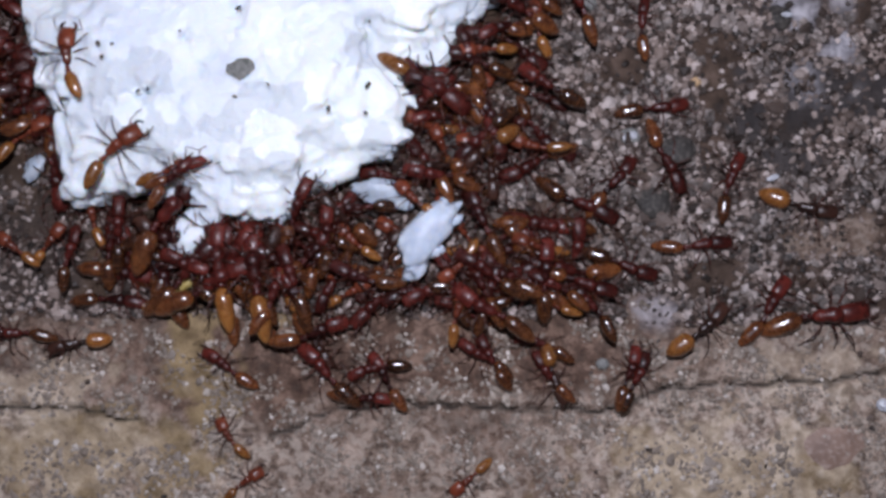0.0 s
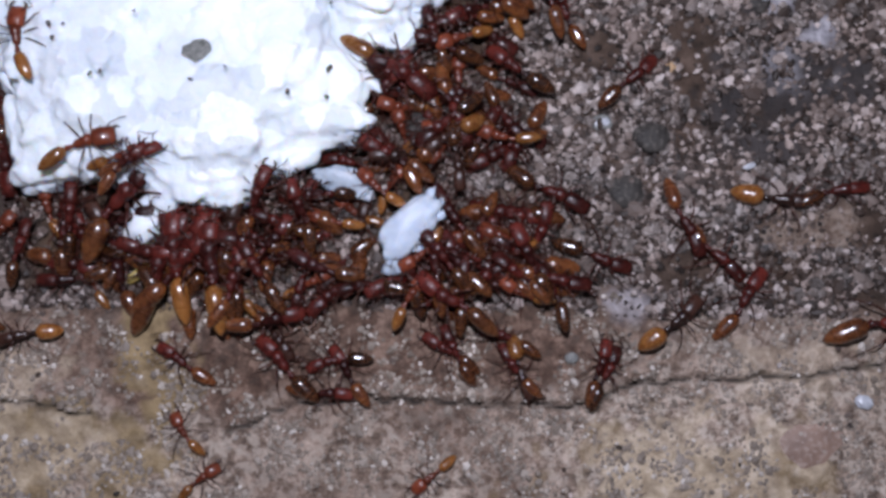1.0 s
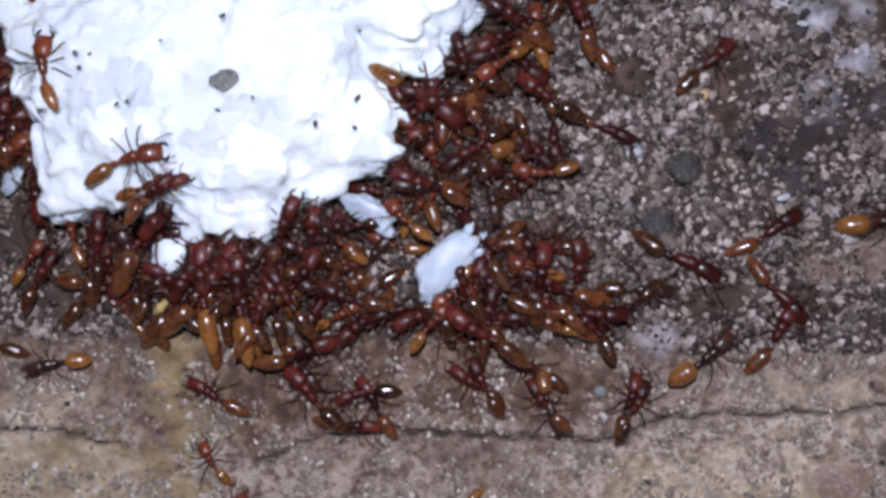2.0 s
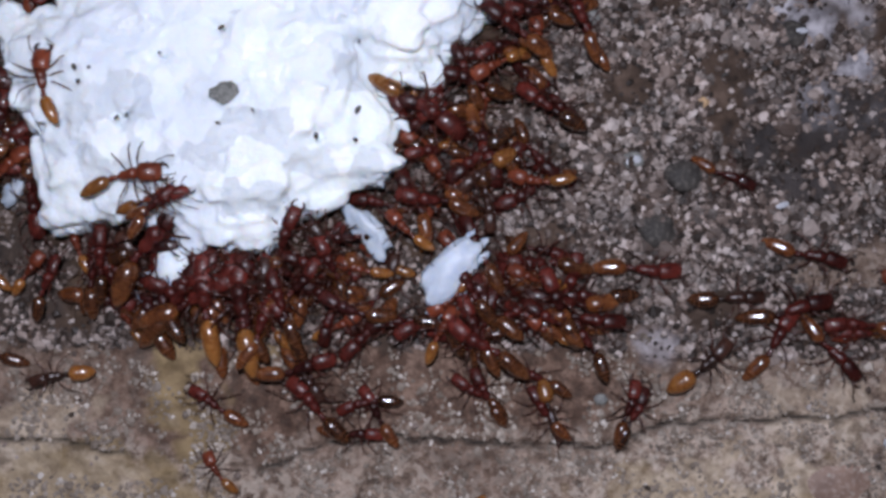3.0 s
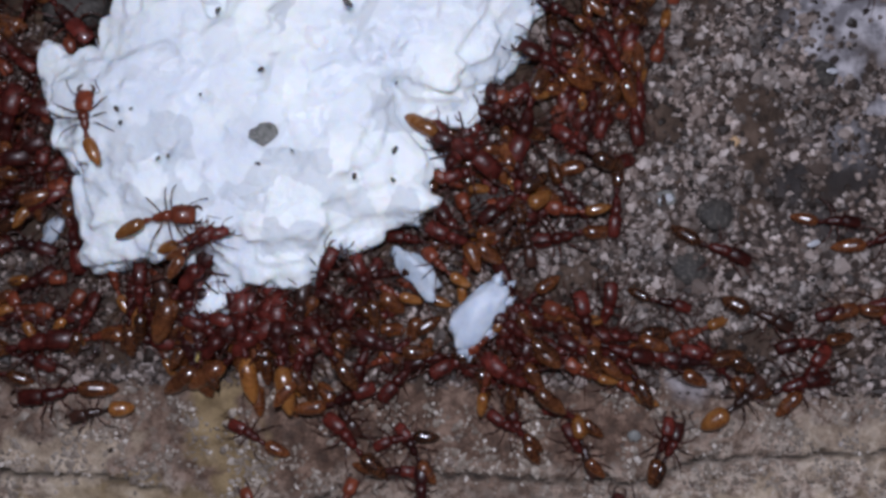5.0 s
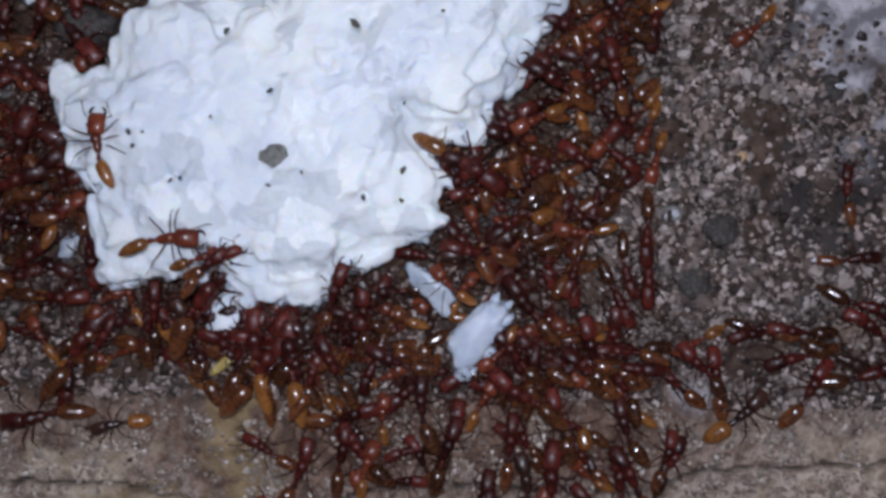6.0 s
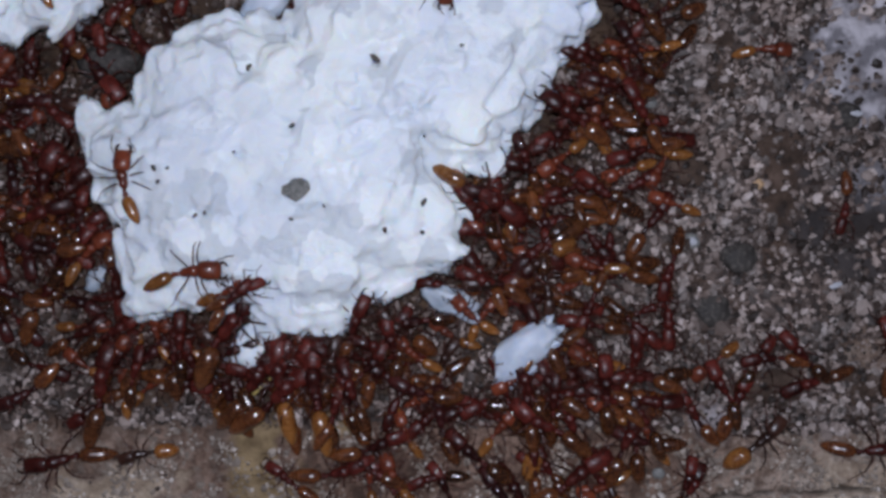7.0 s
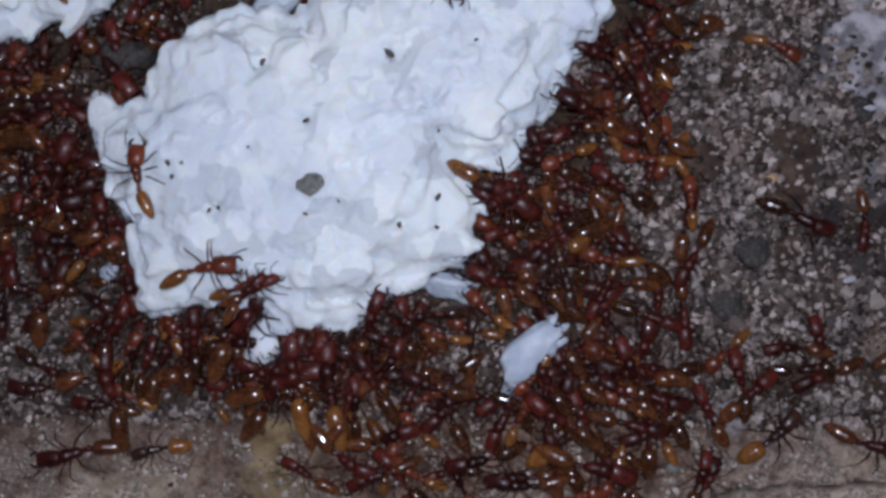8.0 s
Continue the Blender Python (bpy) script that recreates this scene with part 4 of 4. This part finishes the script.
ant_along([(0, 28.27, -0.54, 4), (0.5, 30.83, -0.28, 3), (1, 34.21, -1.46, 3), (1.5, 34.72, -1.49, 1)], 8.4, "major", "running along the mortar ledge", pace=12)
ant_along([(0, 22.35, 8.86, 69), (0.3, 23.37, 8.34, 70), (0.7, 26.39, 7.62, 31), (1.1, 31.94, 7.56, 10), (1.5, 28.99, 6.53, 30)], 6, "worker", pace=14)
ant_along([(1, 14.92, 2.99, -25), (1.5, 15.92, 1.24, -135), (3, 12.70, 3.06, -184)], 6, "worker", "running into the swarm", run_in=False)
ant_along([(1, 20.96, 5.46, -59), (1.5, 22.42, 7.07, 67), (2.8, 28.21, 6.60, -11), (3, 27.22, 5.94, -7), (3.5, 25.90, 4.78, -26), (4, 28.23, 6.69, 6), (4.5, 28.70, 8.25, 23), (4.7, 28.98, 9.07, 21)], 6.4, "worker", pace=6)
ant_along([(2.8, 24.89, 2.73, -20), (3, 25.86, 2.18, 20), (3.5, 21.41, -0.18, -8), (4, 23.04, 0.31, 14), (4.5, 23.20, 0.21, 16), (4.7, 22.78, -0.76, 19)], 7.2, "worker", pace=5)
ant_along([(2.8, 22.52, 3.09, 1), (3.5, 19.87, 2.70, 23), (4.5, 20.22, 5.00, -20)], 5.6, "dark", pace=5)
ant_along([(3, 21.80, 11.41, -17), (3.5, 24.47, 11.88, -16), (4, 25.57, 10.68, -5), (4.5, 26.09, 11.53, 0), (6, 27.81, 9.31, 11)], 5.2, "worker", pace=5)
ant_along([(4, 28.98, 3.09, -8), (4.5, 29.06, 3.87, 4), (4.7, 27.88, 4.71, 8)], 6.5, "worker", pace=10)
ant_along([(5.8, 28.34, 6.26, -16), (6, 28.47, 6.18, -13), (6.5, 29.43, 5.69, -12)], 6.5, "worker", pace=10)
ant_along([(6, 24.88, 0.07, 62), (6.5, 24.27, -1.81, 174), (7, 27.62, -2.08, 6), (7.5, 26.16, -1.36, -6), (8, 26.65, -2.10, -13)], 6.5, "worker", "on the mortar ledge", run_in=False)
ant_along([(3, 7.51, 18.84, -41), (6, 10.78, 19.76, -49), (6.5, 12.44, 21.86, 16), (7, 13.38, 20.03, -16), (7.5, 17.73, 16.20, -13), (8, 22.19, 13.76, -29)], 6.2, "worker", run_in=False)
ant_along([(3, 8.43, 10.29, -148), (3.5, 7.87, 10.23, -140), (4.5, 9.34, 10.53, -170), (6, 7.06, 8.02, -155), (6.5, 8.63, 7.78, -168), (7, 9.98, 10.18, -178), (7.5, 9.89, 10.08, -169), (8, 9.29, 9.05, -171)], 6.6, "major", "pulling at the loose rice grain", run_in=False)
ant_along([(1.7, 9.13, 6.06, -179), (3, 9.10, 5.29, -178), (3.5, 8.37, 4.89, -186), (4.5, 8.36, 3.64, -199), (6, 7.66, 2.87, -198), (6.5, 7.40, 3.38, -178), (7, 7.83, 3.16, -177), (7.5, 8.08, 2.90, -175), (8, 7.44, 2.85, -180)], 7.4, "major", "pulling at the loose rice grain", run_in=False)
ant_along([(0, 14.19, 8.93, 45), (0.5, 14.67, 9.06, 45), (1, 9.97, 11.15, -127), (3, 10.05, 16.67, -52), (6, 11.19, 13.99, 27), (8, 14.31, 13.62, 73)], 6, "worker", run_in=False)
ant_along([(5.8, 21.08, 4.33, -9), (6, 21.58, 4.56, 0), (7, 20.10, 4.02, 63), (8, 22.25, 3.03, 9)], 5, "worker", pace=4)
ant_along([(4.7, 35.48, 8.91, 174), (6, 27.63, 14.03, 90), (7, 26.28, 14.92, 261), (8, 26.69, 13.32, 269)], 5, "worker", pace=4)
ant_along([(5.8, 22.26, 25.57, -168), (6.5, 20.73, 25.71, 11), (7, 20.92, 26.10, 1), (7.5, 20.19, 26.34, -7), (8, 20.78, 25.98, -25)], 4.6, "minor", pace=3)

# ---- the swarm ----
ZONES = [
    # outline, ants, seconds from which they come in, words
    ([(-23.15, 7.17), (-15.28, 6.62), (-3.95, 7.85), (-0.02, 5.13), (0.40, 1.65), (-1.14, 0.09), (-8.52, 0.82), (-16.34, 2.32), (-22.21, 2.29)], 47, 0.0, "crowding below the rice"),
    ([(0.79, 1.65), (5.41, 7.89), (6.97, 4.78), (11.62, 4.03), (12.37, 0.18), (6.98, -0.82), (-0.75, -0.29)], 33, 0.0, "crowding round the loose rice grain"),
    ([(-2.89, 17.75), (1.44, 19.76), (4.97, 25.41), (9.33, 31.12), (14.10, 29.89), (11.67, 18.98), (8.92, 10.65), (5.41, 7.89), (0.75, 6.70), (-2.40, 9.03), (-0.08, 12.19)], 44, 0.0, "swarming beside the rice"),
    ([(-36.05, 26.37), (-28.72, 23.72), (-28.47, 19.37), (-25.24, 13.40), (-25.13, 7.56), (-28.67, 8.80), (-36.58, 10.88)], 33, 0.0, "swarming beside the rice"),
    ([(-29.5, 4.6), (-20.0, 4.9), (-15.6, 2.4), (-16.8, 0.2), (-22.0, 0.4), (-29.5, -0.2)], 9, 0.0, "wandering below the rice"),
    ([(-13.6, 1.2), (-7.4, 1.0), (-6.6, -2.6), (-11.0, -3.6)], 5, 0.0, "crossing the edge of the mortar"),
    ([(-38.16, 26.59), (-33.91, 27.15), (-27.98, 28.94), (-27.14, 32.68), (-18.75, 31.69), (-21.26, 27.58), (-24.40, 23.06), (-28.40, 22.49), (-33.03, 19.42), (-38.13, 19.90)], 25, 0.0, "filling the gap between the two lumps"),
    ([(5.04, 20.22), (9.16, 29.54), (15.19, 29.43), (14.25, 17.28), (14.54, 6.80), (7.71, 3.60), (4.14, 9.27)], 36, 4.7, "joining the swarm beside the rice", "e"),
    ([(6.33, 1.78), (17.92, 3.87), (28.96, 5.53), (31.24, -1.20), (22.64, -0.09), (13.93, -0.56), (6.33, -1.44)], 11, 4.4, "trailing along the mortar ledge", "t"),
    ([(-35.49, 10.19), (-25.33, 6.85), (-16.57, 5.20), (-16.57, 1.52), (-29.52, 0.26), (-35.44, 1.90)], 14, 4.6, "gathering below the rice", "w"),
    ([(-10.56, -1.24), (1.65, 0.38), (13.68, 1.19), (12.80, -6.81), (-9.76, -6.91)], 20, 5.4, "gathering on the mortar ledge", "s"),
    ([(-37.27, 18.63), (-29.23, 19.79), (-25.86, 11.48), (-25.44, 5.30), (-33.00, 6.98)], 18, 4.5, "joining the swarm beside the rice", "w"),
]


def swarm(zone, number, since, words, side=""):
    xs, ys = [p[0] for p in zone], [p[1] for p in zone]
    made, places = 0, []
    while made < number:
        x, y = dice.uniform(min(xs), max(xs)), dice.uniform(min(ys), max(ys))
        crowded = any(math.hypot(x - a, y - b) < 0.95 for a, b in places)
        if not inside(zone, x, y) or rice_height(x, y) or (crowded and dice.random() < 0.85):
            continue
        d, ex, ey = min(edge(CLUMP, x, y), edge(CLUMP_FAR, x, y))
        if d < 1.2 and dice.random() < 0.5:
            continue
        places.append((x, y))
        towards = math.degrees(math.atan2(ey - y, ex - x)) + dice.gauss(0, 60 if d < 6 else 85)
        kind = dice.choices(("minor", "packed", "major", "dark"), (2, 7, 0.5, 0.5))[0]
        length = LENGTH[kind] * dice.uniform(0.84, 1.06)
        lift, pitch = dice.choice((0, 0.2, 0.6, 1.0, 1.4)), dice.uniform(-6, 12)
        if d < 3.2 and not since:
            aim = math.degrees(math.atan2(ey - y, ex - x))
            towards = aim + dice.gauss(0, 30)
            over = dice.uniform(-0.4, 1.0) if 40 < aim < 140 else dice.uniform(-0.5, 0.3)
            go = d + over - 0.5 * length
            x, y = x + go * math.cos(radians(aim)), y + go * math.sin(radians(aim))
            lift, pitch = dice.uniform(0.6, 1.5), dice.uniform(6, 18)
        if since:
            arrive = dice.uniform(5.0, 5.9) if side == "s" else dice.uniform(4.7, 5.4) if side == "e" else min(since + dice.uniform(-1.3, 1.5), 6.5)
            sx, sy = {"e": (dice.uniform(8, 26), dice.uniform(36, 44)), "s": (x + dice.uniform(-10, 12), dice.uniform(-27, -23)),
                      "t": (dice.uniform(37, 46), y + dice.uniform(-3, 4)), "w": (dice.uniform(-46, -42), y + dice.uniform(-10, 4))}[side]
            course = math.degrees(math.atan2(y - sy, x - sx))
            turned = towards
            while turned - course > 180:
                turned -= 360
            while turned - course < -180:
                turned += 360
            rows = [(0.0, sx, sy, course), (max(arrive - 1.4, 0.3), sx, sy, course), (arrive + 0.6, x - 1.5 * math.cos(radians(course)), y - 1.5 * math.sin(radians(course)), course)]
            rows += [(arrive + 1.4, x, y, (course + turned) / 2), (8.0, x + dice.uniform(-1, 1), y + dice.uniform(-1, 1), turned)]
            ant_along(rows, length, kind, words, lift=dice.uniform(0, 0.7))
        else:
            ant_at(x, y, towards, length, kind, words, lift, pitch, dice.uniform(-16, 16), dice.choice((0.1, 0.3, 0.6, 1.1)))
        made += 1


for zone in ZONES:
    swarm(*zone)

# ---- the loose grain that the ants drag ----
loose = new("rice_grain")
tagged(loose, "broken white rice grain dragged along by ants", "rice")
part("grain", grain_mesh(31, 2.6, 1.25, RICE_WET, 0.7, 1.2), loose)
part("broken_piece", lump("broken_piece", (1.25, 0.75, 0.5), RICE_WET, 33, 0.55, ICO3, True, 1.2), loose, pose(-2.3 * MM, -0.9 * MM, -0.2 * MM, 0, 0, 12))
part("split_end", lump("split_end", (0.85, 0.45, 0.4), RICE_WET, 35, 0.3), loose, pose(-0.9 * MM, -1.25 * MM, -0.1 * MM, 0, 0, -38))
for end, (x, y, turn, half) in enumerate(((2.1, 0.5, 10, 0.75), (2.2, -0.35, -4, 0.85), (1.7, -0.95, -12, 0.7))):
    part("splinter", lump("splinter", (half, 0.3, 0.3), RICE_WET, 36 + end, 0.35), loose, pose(x * MM, y * MM, 0, 0, 0, turn))
# ---- the flake of rice that the ants push about under the rim ----
FLAKY = material("translucent_rice", (0.36, 0.41, 0.47), (0.56, 0.61, 0.67), 1.4, 0.4, 0.1, 0.5, translucent=0.85, depth=1.2, spec=0.4)
flake = new("rice_flake", lump("rice_flake", (2.0, 0.95, 0.4), FLAKY, 5, 0.55, ICO3, True, 1.3))
tagged(flake, "thin translucent flake of rice pushed about by ants beside the lump", "rice")
FLAKE = [(0, -2.08, 7.99, -12), (1.5, -2.2, 7.9, -22), (2.8, -2.57, 7.54, -46), (3.5, -2.45, 6.7, -50), (4.5, -1.96, 7.05, -46), (5.8, -1.3, 7.1, -46), (6.5, -1.2, 7.6, -34), (7, -1.2, 8.2, -22), (8, -2.3, 8.9, -14)]
LOOSE = [(0, 1.07, 5.32, 49), (0.5, 0.86, 5.11, 51), (1, 2.40, 4.98, 46), (1.5, 2.88, 4.68, 44), (3, 3.18, 4.91, 48), (3.5, 2.88, 4.79, 52), (4, 2.79, 4.70, 52), (4.5, 2.87, 4.66, 49), (6, 2.03, 4.30, 50), (6.5, 2.72, 4.57, 46), (7, 3.84, 5.13, 37), (7.5, 3.68, 4.78, 40), (8, 3.30, 4.71, 42)]


# ---- the coarser stones of the soil ----
COARSE = material("coarse_grit", (0.1, 0.078, 0.066), (0.26, 0.222, 0.2), 0.9, 0.7, 0.06, 0.2, spots=(0.42, 0.38, 0.36), vary=0.55, spec=0.3)
ROCKS = [lump("grit_stone", (0.42, 0.34, 0.28), COARSE, k + 80, 0.9, ICO2, False, 1.8) for k in range(10)]


def coarse_grit():
    rnd, made = random.Random(8), 0
    while made < 290:
        x, y = rnd.uniform(5, 34), rnd.uniform(-2, 29)
        mortar, _, dark, pale, *_ = floor_masks(x, y)
        if rnd.random() < max(mortar, dark, pale) or rice_height(x, y) or wavy(x, y, 4.0, 31.0) > rnd.uniform(0.0, 0.5):
            continue
        ob = part("grit_stone", rnd.choice(ROCKS), ground, pose(x * MM, y * MM, (floor_height(x, y) + 0.1) * MM, rnd.uniform(-25, 25), rnd.uniform(-25, 25), rnd.uniform(0, 360)))
        ob.scale = (rnd.uniform(0.6, 1.2),) * 3
        made += 1


coarse_grit()


# ---- everything that moves ----
def motions():
    for ob, rows in todo:
        walk(ob, rows)
    for ob, phase in steps:
        legs = [o for o in ob.children if o.name.startswith("leg")]
        for n, leg in enumerate(legs):
            base = leg.matrix_basis.copy()
            turn = phase + math.pi * (n % 2)
            walk(leg, [(t * 0.1, base @ pose(0, 0, 0, 0, 0, 15 * math.sin(turn + 1.9 * t))) for t in range(0, 81)])
    for ob, phase in wave[:60]:
        for skull in ob.children:
            if skull.name.startswith("head"):
                for n, feeler in enumerate(o for o in skull.children if o.name.startswith("antenna")):
                    base = feeler.matrix_basis.copy()
                    walk(feeler, [(t * 0.25, base @ pose(0, 0, 0, 0, 8 * math.cos(phase + 1.7 * t + n), 14 * math.sin(phase * 2 + 1.3 * t + 2 * n))) for t in range(0, 33)])
    walk(flake, [(t, pose(x * MM, y * MM, (floor_height(x, y) + 1.5) * MM, 8, 0, h)) for t, x, y, h in FLAKE])
    walk(loose, [(t, pose(x * MM, y * MM, (floor_height(x, y) + 1.7) * MM, 0, 0, h)) for t, x, y, h in LOOSE])


motions()
